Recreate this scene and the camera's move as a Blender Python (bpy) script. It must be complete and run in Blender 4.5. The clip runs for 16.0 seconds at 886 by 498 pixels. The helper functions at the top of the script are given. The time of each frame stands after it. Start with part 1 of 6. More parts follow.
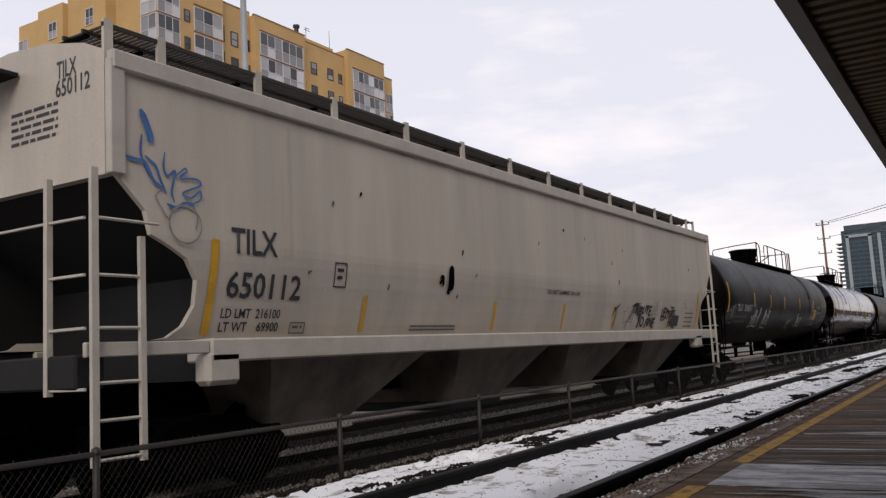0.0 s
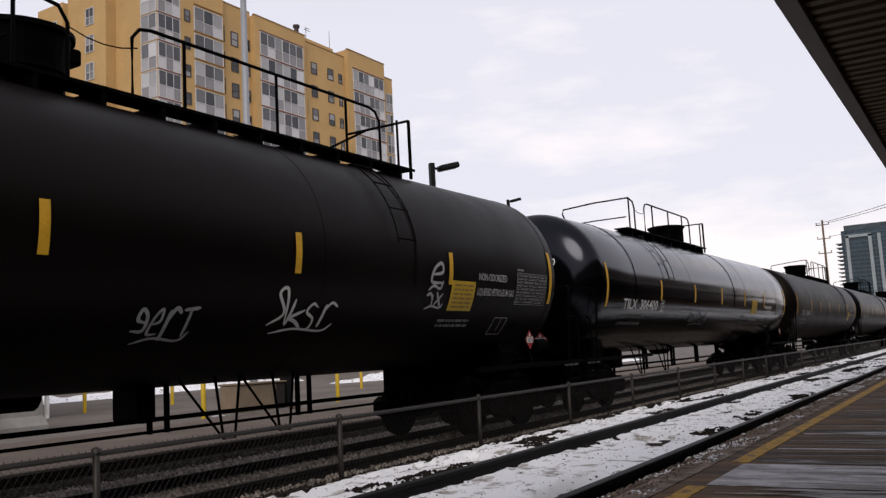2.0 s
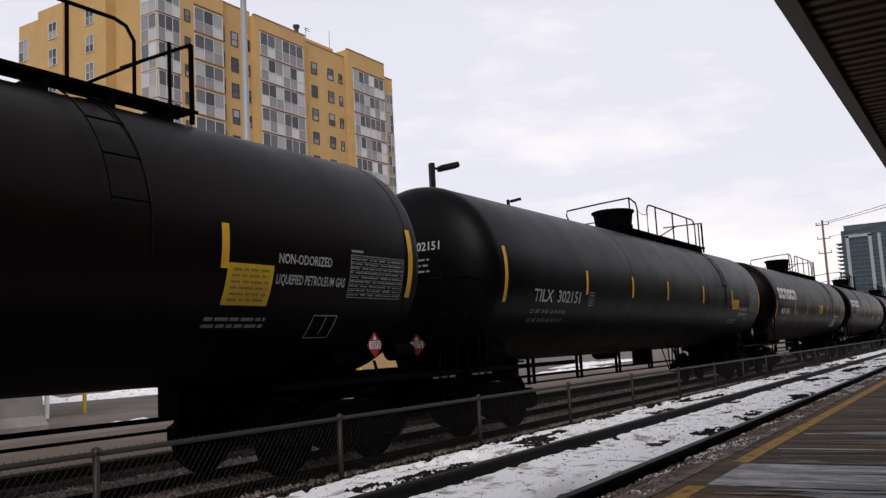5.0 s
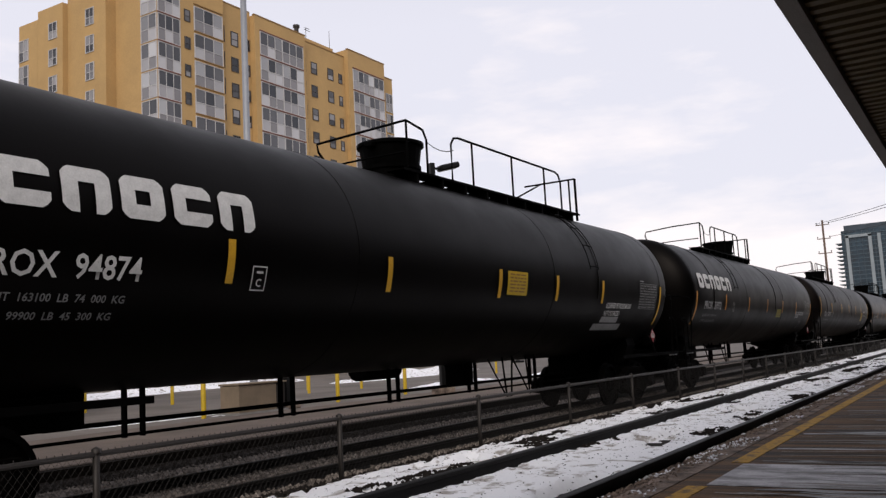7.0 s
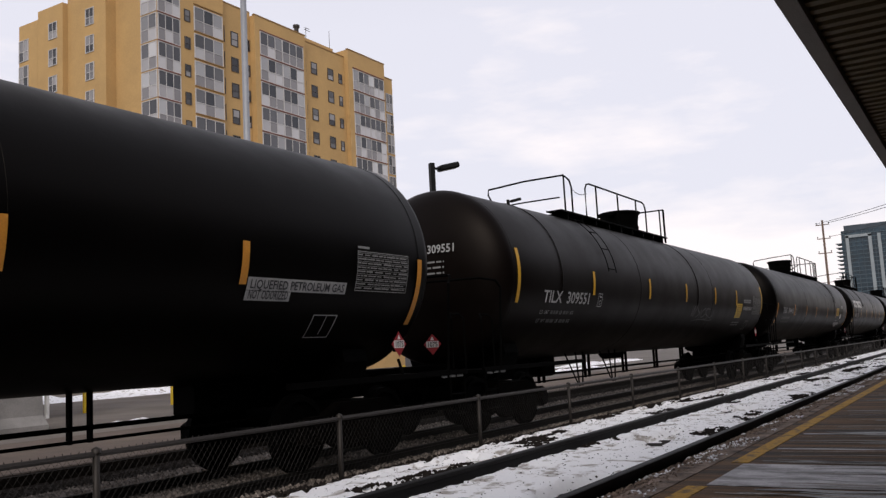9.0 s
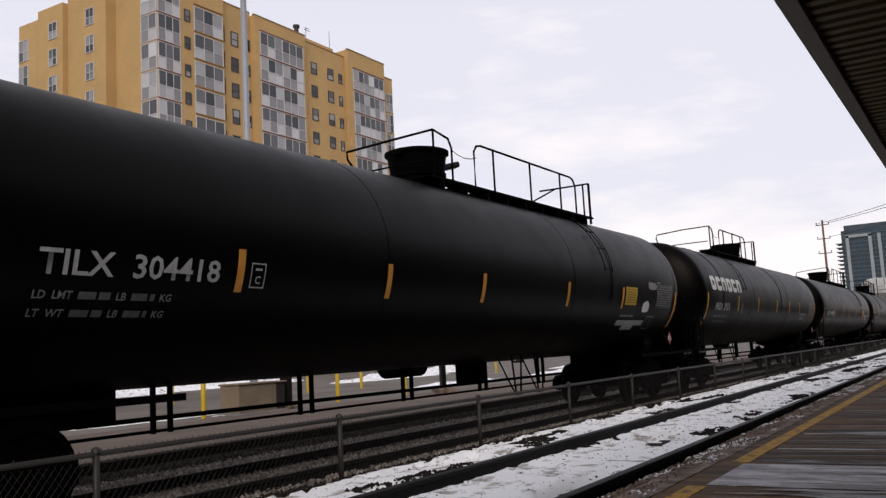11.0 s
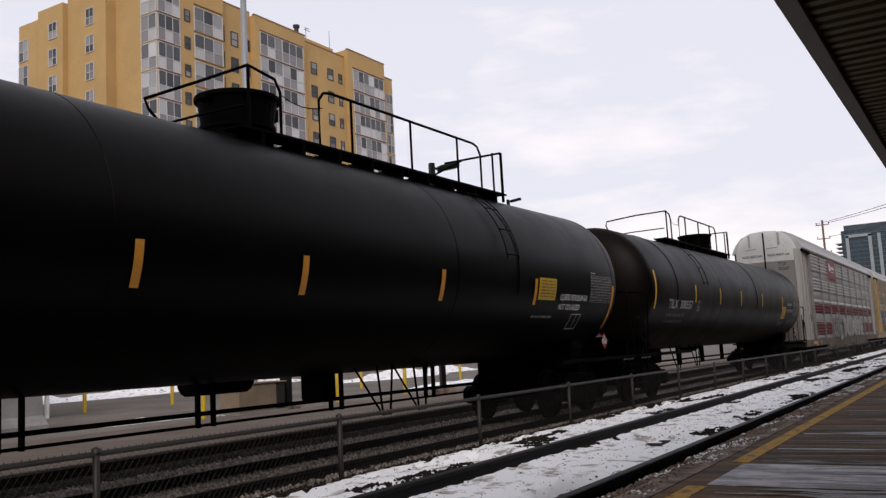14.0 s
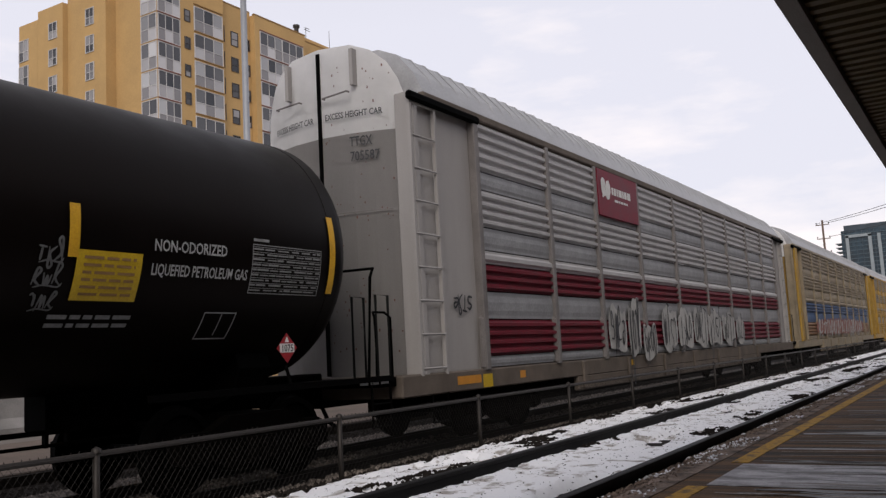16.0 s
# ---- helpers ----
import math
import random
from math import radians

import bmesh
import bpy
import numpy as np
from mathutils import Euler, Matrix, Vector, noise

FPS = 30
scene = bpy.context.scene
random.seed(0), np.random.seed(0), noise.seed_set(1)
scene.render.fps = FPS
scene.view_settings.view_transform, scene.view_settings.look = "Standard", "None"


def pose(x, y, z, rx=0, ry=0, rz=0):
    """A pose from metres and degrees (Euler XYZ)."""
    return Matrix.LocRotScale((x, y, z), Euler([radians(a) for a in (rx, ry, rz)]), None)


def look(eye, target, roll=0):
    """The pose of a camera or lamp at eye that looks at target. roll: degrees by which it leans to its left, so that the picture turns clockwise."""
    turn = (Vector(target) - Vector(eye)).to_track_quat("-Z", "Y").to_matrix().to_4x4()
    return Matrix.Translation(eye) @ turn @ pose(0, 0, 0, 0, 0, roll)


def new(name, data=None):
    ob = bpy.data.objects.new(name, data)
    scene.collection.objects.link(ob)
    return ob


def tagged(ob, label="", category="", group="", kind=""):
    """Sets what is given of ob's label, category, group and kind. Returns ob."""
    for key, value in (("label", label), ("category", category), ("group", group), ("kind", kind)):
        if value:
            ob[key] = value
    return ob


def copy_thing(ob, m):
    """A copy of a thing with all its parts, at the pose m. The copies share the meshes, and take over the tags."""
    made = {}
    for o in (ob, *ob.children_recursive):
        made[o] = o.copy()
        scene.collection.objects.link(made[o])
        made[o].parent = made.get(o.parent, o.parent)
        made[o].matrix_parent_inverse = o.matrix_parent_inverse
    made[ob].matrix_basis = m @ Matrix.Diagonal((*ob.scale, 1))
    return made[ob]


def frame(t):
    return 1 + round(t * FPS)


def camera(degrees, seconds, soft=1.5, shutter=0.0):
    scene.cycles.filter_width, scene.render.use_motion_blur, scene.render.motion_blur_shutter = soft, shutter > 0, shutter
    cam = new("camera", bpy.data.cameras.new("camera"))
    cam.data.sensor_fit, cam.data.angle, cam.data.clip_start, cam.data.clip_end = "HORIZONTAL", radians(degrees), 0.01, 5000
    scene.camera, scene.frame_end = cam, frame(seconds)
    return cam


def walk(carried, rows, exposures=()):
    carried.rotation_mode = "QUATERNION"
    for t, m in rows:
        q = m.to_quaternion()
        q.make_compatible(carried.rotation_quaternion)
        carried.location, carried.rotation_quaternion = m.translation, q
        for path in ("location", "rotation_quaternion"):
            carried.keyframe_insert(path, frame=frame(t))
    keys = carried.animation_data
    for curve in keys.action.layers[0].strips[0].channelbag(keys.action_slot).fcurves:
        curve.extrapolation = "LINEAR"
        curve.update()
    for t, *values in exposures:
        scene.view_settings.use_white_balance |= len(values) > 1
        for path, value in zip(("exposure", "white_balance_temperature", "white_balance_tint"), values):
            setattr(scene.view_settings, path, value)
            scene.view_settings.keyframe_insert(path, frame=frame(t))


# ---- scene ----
# The camera stands still on the platform.
CAMERA_Z = 0.97
cam = camera(53.67, 16.0, soft=1.35)
YAW, PITCH, ROLL = radians(31.55), radians(6.79), -3.08
EYE = (0.0, 0.0, CAMERA_Z)
AIM = (math.cos(PITCH) * math.cos(YAW), math.cos(PITCH) * math.sin(YAW), CAMERA_Z + math.sin(PITCH))
walk(cam, [(0.0, look(EYE, AIM, ROLL)), (16.0, look(EYE, AIM, ROLL))], exposures=[(0.0, 0.0, 6640, 12.0), (16.0, 0.0, 6640, 12.0)])

# World: a pale overcast sky with soft cloud towards the horizon, and a wide weak sun.
SUN_HEIGHT, SUN_TURN = radians(36), radians(244)
world = bpy.data.worlds.new("overcast_sky")
scene.world = world
world.use_nodes = True
wn, wl = world.node_tree.nodes, world.node_tree.links
wn.clear()


def wnode(kind, **inputs):
    n = wn.new(kind)
    for k, v in inputs.items():
        n.inputs[k.replace("_", " ")].default_value = v
    return n


w_out, w_bg = wnode("ShaderNodeOutputWorld"), wnode("ShaderNodeBackground", Strength=0.135)
w_sky = wn.new("ShaderNodeTexSky")
w_sky.sky_type, w_sky.sun_disc = "NISHITA", False
w_sky.sun_elevation, w_sky.sun_rotation = SUN_HEIGHT, SUN_TURN
w_sky.dust_density, w_sky.air_density = 3.0, 1.0
w_tc = wn.new("ShaderNodeTexCoord")
w_map = wn.new("ShaderNodeMapping")
w_map.inputs["Scale"].default_value = (1.6, 1.6, 6.0)
w_noise = wnode("ShaderNodeTexNoise", Scale=1.7, Detail=7.0, Roughness=0.55)
w_ramp = wn.new("ShaderNodeValToRGB")
w_ramp.color_ramp.elements[0].position, w_ramp.color_ramp.elements[0].color = 0.40, (6.15, 6.25, 7.0, 1)
w_ramp.color_ramp.elements[1].position, w_ramp.color_ramp.elements[1].color = 0.56, (8.0, 7.6, 7.7, 1)
w_mix = wn.new("ShaderNodeMixRGB")
w_mix.inputs["Fac"].default_value = 0.93
wl.new(w_tc.outputs["Generated"], w_map.inputs["Vector"])
wl.new(w_map.outputs["Vector"], w_noise.inputs["Vector"])
# cloud gathers low over the horizon and thins out above
w_low = wn.new("ShaderNodeSeparateXYZ")
w_thin = wn.new("ShaderNodeMapRange")
w_thin.inputs["From Min"].default_value, w_thin.inputs["From Max"].default_value = 0.10, 0.30
w_thin.inputs["To Min"].default_value, w_thin.inputs["To Max"].default_value = 0.09, -0.16
w_sum = wn.new("ShaderNodeMath")
w_sum.operation = "ADD"
wl.new(w_tc.outputs["Generated"], w_low.inputs["Vector"])
wl.new(w_low.outputs["Z"], w_thin.inputs["Value"])
wl.new(w_noise.outputs["Fac"], w_sum.inputs[0])
wl.new(w_thin.outputs["Result"], w_sum.inputs[1])
wl.new(w_sum.outputs["Value"], w_ramp.inputs["Fac"])
wl.new(w_sky.outputs["Color"], w_mix.inputs["Color1"])
wl.new(w_ramp.outputs["Color"], w_mix.inputs["Color2"])
# the unseen sky overhead is dimmed to cut the light on upward faces
w_sep = wn.new("ShaderNodeSeparateXYZ")
w_fall = wn.new("ShaderNodeMapRange")
w_fall.inputs["From Min"].default_value, w_fall.inputs["From Max"].default_value = 0.36, 0.85
w_fall.inputs["To Min"].default_value, w_fall.inputs["To Max"].default_value = 1.0, 0.68
w_dim = wn.new("ShaderNodeMixRGB")
w_dim.blend_type, w_dim.inputs["Fac"].default_value = "MULTIPLY", 1.0
wl.new(w_tc.outputs["Generated"], w_sep.inputs["Vector"])
wl.new(w_sep.outputs["Z"], w_fall.inputs["Value"])
wl.new(w_mix.outputs["Color"], w_dim.inputs["Color1"])
wl.new(w_fall.outputs["Result"], w_dim.inputs["Color2"])
wl.new(w_dim.outputs["Color"], w_bg.inputs["Color"])
wl.new(w_bg.outputs["Background"], w_out.inputs["Surface"])

sun = new("sun", bpy.data.lights.new("sun", "SUN"))
sun.data.energy, sun.data.angle, sun.data.color = 1.35, radians(25), (1.0, 0.95, 0.88)
sun.matrix_basis = look((0, 0, 60), (0 - math.sin(SUN_TURN) * math.cos(SUN_HEIGHT), 0 - math.cos(SUN_TURN) * math.cos(SUN_HEIGHT), 60 - math.sin(SUN_HEIGHT)))

# ---- materials ----


def surface(name, base, rough=0.6, metal=0.0, vary=0.25, scale=6.0, fine=60.0, bump=0.15, tint=None, island=False, streak=False, spec=0.5, squash=(1, 1, 1), edge=(0.32, 0.68), grain=0.35, sheen=None):
    """A procedural surface: broad stains and fine grain over one base colour, with a little relief."""
    m = bpy.data.materials.new(name)
    m.use_nodes = True
    nt = m.node_tree
    n, l = nt.nodes, nt.links
    b = n["Principled BSDF"]
    tc = n.new("ShaderNodeTexCoord")
    mp = n.new("ShaderNodeMapping")
    mp.inputs["Scale"].default_value = (1, 1, 0.12) if streak else squash
    l.new(tc.outputs["Object"], mp.inputs["Vector"])
    a, f = n.new("ShaderNodeTexNoise"), n.new("ShaderNodeTexNoise")
    a.inputs["Scale"].default_value, a.inputs["Detail"].default_value, a.inputs["Roughness"].default_value = scale, 5, 0.6
    f.inputs["Scale"].default_value, f.inputs["Detail"].default_value = fine, 4
    l.new(mp.outputs["Vector"], a.inputs["Vector"])
    l.new(tc.outputs["Object"], f.inputs["Vector"])
    r = n.new("ShaderNodeValToRGB")
    r.color_ramp.elements[0].position, r.color_ramp.elements[1].position = edge
    dark = tint or tuple(c * (1 - vary) for c in base)
    r.color_ramp.elements[0].color = (*dark, 1)
    r.color_ramp.elements[1].color = (*base, 1)
    l.new(a.outputs["Fac"], r.inputs["Fac"])
    mx = n.new("ShaderNodeMixRGB")
    mx.blend_type, mx.inputs["Fac"].default_value = "OVERLAY", grain
    l.new(r.outputs["Color"], mx.inputs["Color1"])
    l.new(f.outputs["Fac"], mx.inputs["Color2"])
    last = mx
    if island:
        g = n.new("ShaderNodeNewGeometry")
        hv = n.new("ShaderNodeHueSaturation")
        mr = n.new("ShaderNodeMapRange")
        mr.inputs["To Min"].default_value, mr.inputs["To Max"].default_value = 0.35, 1.75
        l.new(g.outputs["Random Per Island"], mr.inputs["Value"])
        l.new(mr.outputs["Result"], hv.inputs["Value"])
        l.new(mx.outputs["Color"], hv.inputs["Color"])
        last = hv
    l.new(last.outputs["Color"], b.inputs["Base Color"])
    rr = n.new("ShaderNodeMapRange")
    rr.inputs["To Min"].default_value, rr.inputs["To Max"].default_value = max(0.02, rough - 0.12), min(1, rough + 0.12)
    l.new(a.outputs["Fac"], rr.inputs["Value"])
    l.new(rr.outputs["Result"], b.inputs["Roughness"])
    b.inputs["Metallic"].default_value = metal
    b.inputs["Specular IOR Level"].default_value = spec
    if sheen:
        b.inputs["Specular Tint"].default_value = (*sheen, 1)
    if bump:
        bp = n.new("ShaderNodeBump")
        bp.inputs["Strength"].default_value, bp.inputs["Distance"].default_value = bump, 0.01
        l.new(f.outputs["Fac"], bp.inputs["Height"])
        l.new(bp.outputs["Normal"], b.inputs["Normal"])
    return m


BLACK = surface("black_tank_paint", (0.0011, 0.0008, 0.0007), 0.4, spec=0.065, sheen=(1.0, 0.9, 0.84), vary=0.35, scale=1.2, fine=30, bump=0.05, grain=0.12)
BLACK_DULL = surface("dusty_black_paint", (0.0036, 0.0021, 0.0017), 0.44, spec=0.09, sheen=(1.0, 0.88, 0.8), vary=0.35, scale=1.2, fine=30, bump=0.06, grain=0.12)
BLACK_GLOSS = surface("glossy_black_paint", (0.0008, 0.0009, 0.0016), 0.15, spec=0.32, sheen=(0.82, 0.86, 1.0), vary=0.3, scale=1.0, fine=20, bump=0.02, grain=0.12)
# the next two are near-black, darker than bare or rusted steel
STEEL_DARK = surface("near_black_steel", (0.0008, 0.0007, 0.0006), 0.75, spec=0.04, vary=0.5, scale=5, bump=0.2)
RUST = surface("near_black_brown", (0.0018, 0.0012, 0.0009), 0.85, spec=0.04, vary=0.5, scale=5, bump=0.3)
HOPPER_PAINT = surface("weathered_grey_white_paint", (0.53, 0.47, 0.40), 0.6, vary=0.24, scale=1.6, fine=40, bump=0.02, streak=True, grain=0.12)
# near-black: the shade in the hopper's end recesses is put into the colour
HOPPER_DARK = surface("shade_darkened_grey_paint", (0.0028, 0.0022, 0.0018), 0.8, vary=0.5, scale=2, bump=0.1)
YELLOW_TAPE = surface("yellow_reflective_tape", (0.66, 0.36, 0.015), 0.5, vary=0.2, bump=0.0)
WHITE_PAINT = surface("white_lettering_paint", (0.72, 0.71, 0.69), 0.6, vary=0.2, scale=8, bump=0.0)
GREY_PAINT = surface("worn_white_lettering", (0.30, 0.30, 0.30), 0.7, vary=0.4, scale=10, bump=0.0)
BLACK_LETTER = surface("black_lettering_paint", (0.03, 0.03, 0.035), 0.6, vary=0.2, bump=0.0)
RED_PAINT = surface("red_paint", (0.33, 0.012, 0.02), 0.5, vary=0.25, bump=0.0)
BLUE_SPRAY = surface("blue_spray_paint", (0.06, 0.17, 0.42), 0.6, vary=0.4, scale=9, bump=0.0)
CONCRETE = surface("grey_concrete", (0.30, 0.285, 0.27), 0.85, vary=0.35, scale=1.2, fine=50, bump=0.3, spec=0.12)
ASPHALT = surface("worn_brown_grey_asphalt", (0.05, 0.044, 0.04), 0.8, vary=0.4, scale=1.6, fine=90, bump=0.4, spec=0.12)
BALLAST = surface("grey_crushed_stone", (0.15, 0.128, 0.11), 0.9, vary=0.5, scale=9, fine=28, bump=0.9, spec=0.12)
SNOW = surface("trodden_snow", (0.92, 0.92, 0.94), 0.7, scale=5, fine=26, bump=0.7, tint=(0.36, 0.33, 0.30), edge=(0.36, 0.46), grain=0.75)
RAIL_STEEL = surface("brown_rail_steel", (0.005, 0.004, 0.0035), 0.6, spec=0.2, vary=0.4, scale=8, bump=0.2)
GALV = surface("galvanised_steel", (0.036, 0.03, 0.026), 0.55, metal=0.4, vary=0.3, scale=12, bump=0.1)
BLACK_IRON = surface("black_painted_iron", (0.005, 0.005, 0.005), 0.5, spec=0.2, vary=0.3, bump=0.05)
OCHRE = surface("ochre_stucco", (0.55, 0.35, 0.145), 0.9, vary=0.14, scale=0.35, fine=6, bump=0.2, grain=0.12)
CANOPY_METAL = surface("brown_ribbed_soffit", (0.17, 0.125, 0.06), 0.6, vary=0.3, scale=2, bump=0.05)
CANOPY_EDGE = surface("grey_canopy_fascia", (0.23, 0.205, 0.185), 0.6, vary=0.25, scale=2, bump=0.05)
AUTO_GREY = surface("galvanised_grey_panel", (0.47, 0.455, 0.45), 0.5, metal=0.2, vary=0.2, scale=2.5, fine=30, bump=0.05, grain=0.12)
AUTO_ROOF = surface("dull_galvanised_roof", (0.42, 0.42, 0.43), 0.5, metal=0.2, vary=0.2, scale=2, fine=30, bump=0.05, grain=0.2)
AUTO_WHITE = surface("white_roof_paint", (0.88, 0.87, 0.86), 0.55, vary=0.12, scale=2, bump=0.03, grain=0.12)

PLATFORM = surface("streaked_platform_asphalt", (0.15, 0.082, 0.038), 0.72, scale=2.2, fine=90, bump=0.5, squash=(2.6, 0.2, 1), tint=(0.028, 0.019, 0.013), edge=(0.40, 0.60), grain=0.6, spec=0.12)
UNSEEN_WALL = surface("plain_dark_wall", (0.10, 0.06, 0.045), 0.85, vary=0.4, scale=3, fine=20, bump=0.3)
SALT = surface("dried_salt_streak", (0.42, 0.38, 0.34), 0.8, vary=0.5, scale=4, fine=40, bump=0.0, spec=0.12)
WET_DARK = surface("dark_wet_streak", (0.014, 0.01, 0.008), 0.4, vary=0.3, scale=4, fine=40, bump=0.0, spec=0.2)
SHED_BRICK = surface("dark_brown_brick", (0.05, 0.028, 0.02), 0.9, vary=0.5, scale=4, fine=22, bump=0.4)
DIRT = surface("dark_gritty_stone", (0.02, 0.0155, 0.0125), 0.9, vary=0.5, scale=9, fine=50, bump=0.8, spec=0.12)
STONE = surface("grey_ballast_stone", (0.2, 0.172, 0.15), 0.9, vary=0.3, scale=9, fine=40, bump=0.3, island=True, spec=0.12)
FAR_PAVE = surface("far_platform_concrete", (0.16, 0.128, 0.108), 0.85, vary=0.35, scale=0.8, fine=30, bump=0.3, spec=0.12)
LOT = surface("slushy_asphalt", (0.19, 0.168, 0.15), 0.75, vary=0.5, scale=0.25, fine=14, bump=0.2, spec=0.12)
YELLOW_LINE = surface("worn_yellow_line_paint", (0.44, 0.24, 0.03), 0.7, tint=(0.12, 0.075, 0.035), scale=7, fine=60, bump=0.3, edge=(0.36, 0.50), grain=0.6, spec=0.12)
# pale base partly stands in for sky reflected off the wet slab
WET_SLAB = surface("wet_concrete_pale_sheen", (0.42, 0.4, 0.41), 0.5, tint=(0.06, 0.05, 0.048), scale=3.6, fine=50, bump=0.15, squash=(1.0, 0.55, 1), edge=(0.38, 0.60), grain=0.5, spec=0.2)
CONCRETE_DIRTY = surface("dirty_concrete", (0.27, 0.205, 0.165), 0.85, tint=(0.05, 0.038, 0.03), scale=3.5, fine=45, bump=0.6, edge=(0.36, 0.6), grain=0.6, spec=0.12)
BROWN_GRIT = surface("brown_gravel_grit", (0.21, 0.155, 0.12), 0.9, vary=0.4, scale=9, fine=40, bump=0.3, island=True, spec=0.12)
WIRE = surface("dark_fence_wire", (0.02, 0.017, 0.015), 0.6, metal=0.4, vary=0.3, bump=0.0)
POLE_STEEL = surface("grey_mast_steel", (0.30, 0.31, 0.33), 0.5, metal=0.3, vary=0.15, scale=2, bump=0.03)
WOOD_POLE = surface("weathered_pole_wood", (0.20, 0.14, 0.11), 0.9, vary=0.3, scale=2, bump=0.2)
TAN_METAL = surface("tan_painted_metal", (0.24, 0.18, 0.12), 0.7, vary=0.3, scale=2, bump=0.05)
GREEN_ROOF = surface("dark_green_shingles", (0.012, 0.028, 0.022), 0.85, vary=0.5, scale=5, fine=24, bump=0.6)
OCHRE_DARK = surface("dark_ochre_coping", (0.30, 0.17, 0.06), 0.85, vary=0.2, scale=1, bump=0.1)
FRAME_RUST = surface("red_brown_window_frame", (0.19, 0.065, 0.045), 0.6, vary=0.2, bump=0.0)
FRAME_GREY = surface("dark_grey_window_frame", (0.055, 0.045, 0.04), 0.6, vary=0.2, bump=0.0)
TOWER_GLASS = surface("blue_green_tower_glass", (0.02, 0.05, 0.075), 0.25, vary=0.6, scale=0.14, fine=1.2, bump=0.0)
TOWER_DARK = surface("dark_tower_metal", (0.045, 0.065, 0.085), 0.5, vary=0.3, scale=0.2, bump=0.0)
TOWER_SLAB = surface("tower_floor_slab", (0.07, 0.12, 0.15), 0.6, vary=0.3, scale=0.2, bump=0.0)
WHITE_CLAD = surface("pale_grey_cladding", (0.31, 0.35, 0.37), 0.6, vary=0.15, scale=0.2, bump=0.0)
LETTER_GREY = surface("weathered_white_lettering", (0.42, 0.42, 0.42), 0.7, vary=0.3, scale=14, bump=0.0)
LETTER_MID = surface("worn_grey_lettering", (0.26, 0.26, 0.26), 0.7, vary=0.3, scale=14, bump=0.0)
LETTER_DIM = surface("faded_grey_lettering", (0.13, 0.13, 0.13), 0.7, vary=0.4, scale=14, bump=0.0)
YELLOW_PAINT = surface("bright_yellow_paint", (0.58, 0.38, 0.01), 0.5, vary=0.15, scale=6, bump=0.0)
FADED_YELLOW = surface("faded_yellow_green_paint", (0.30, 0.30, 0.05), 0.6, vary=0.25, scale=5, bump=0.0)
ORANGE_TAPE = surface("orange_reflective_tape", (0.62, 0.26, 0.03), 0.5, vary=0.2, bump=0.0)
BLACK_BLUE = surface("dusty_blue_black_paint", (0.0016, 0.0018, 0.0024), 0.4, spec=0.085, vary=0.35, scale=1.2, fine=30, bump=0.06)
HOPPER_SILL = surface("pale_sill_paint", (0.48, 0.44, 0.385), 0.6, vary=0.2, scale=3, fine=40, bump=0.05, grain=0.12)
HOPPER_CHUTE = surface("grimy_hopper_chute_paint", (0.2, 0.17, 0.145), 0.8, vary=0.6, scale=1.5, bump=0.1)
GREY_SPRAY = surface("faint_grey_spray_paint", (0.30, 0.29, 0.28), 0.7, vary=0.4, scale=12, bump=0.0)
SILVER_SPRAY = surface("silver_spray_paint", (0.44, 0.43, 0.41), 0.5, vary=0.3, scale=5, bump=0.0)
RED_SPRAY = surface("faded_red_spray_paint", (0.32, 0.10, 0.07), 0.7, vary=0.5, scale=4, bump=0.0)
SIGN_RED = surface("dark_red_sign_enamel", (0.2, 0.012, 0.03), 0.5, spec=0.25, vary=0.3, scale=3, bump=0.0)
AUTO_GREY2 = surface("dull_grey_panel", (0.3, 0.3, 0.305), 0.55, metal=0.2, vary=0.3, scale=2.5, fine=30, bump=0.05)
AUTO_RED = surface("oxide_red_panel", (0.15, 0.011, 0.022), 0.55, spec=0.25, vary=0.35, scale=3, bump=0.05)
AUTO_POST = surface("grey_steel_pillar", (0.22, 0.2, 0.19), 0.55, metal=0.2, vary=0.3, scale=3, bump=0.05)
AUTO_END = surface("grey_painted_end", (0.36, 0.34, 0.325), 0.6, vary=0.2, scale=1.5, bump=0.04, streak=True, grain=0.12)
AUTO_SILL = surface("dirty_grey_sill", (0.15, 0.122, 0.1), 0.7, vary=0.4, scale=2, bump=0.1, spec=0.2)
AUTO_TAN = surface("weathered_tan_panel", (0.30, 0.24, 0.16), 0.6, vary=0.35, scale=2, bump=0.05)
AUTO_BLUE = surface("blue_band_panel", (0.04, 0.09, 0.20), 0.6, vary=0.35, scale=2, bump=0.05)
AUTO_ORANGE = surface("faded_orange_panel", (0.28, 0.15, 0.07), 0.6, vary=0.4, scale=2, bump=0.05)
AUTO_YELLOW = surface("yellow_rack_paint", (0.42, 0.25, 0.04), 0.6, vary=0.3, scale=2, bump=0.05)


def window_glass(name, dark, light, rough):
    """Window glass whose panes differ: dark rooms, curtains, blinds."""
    m = surface(name, dark, rough, vary=0.3, scale=1.0, bump=0.0)
    n, l = m.node_tree.nodes, m.node_tree.links
    oi = n.new("ShaderNodeObjectInfo")
    r = n.new("ShaderNodeValToRGB")
    r.color_ramp.elements[0].position, r.color_ramp.elements[0].color = 0.35, (*dark, 1)
    r.color_ramp.elements[1].position, r.color_ramp.elements[1].color = 0.85, (*light, 1)
    l.new(oi.outputs["Random"], r.inputs["Fac"])
    l.new(r.outputs["Color"], n["Principled BSDF"].inputs["Base Color"])
    return m


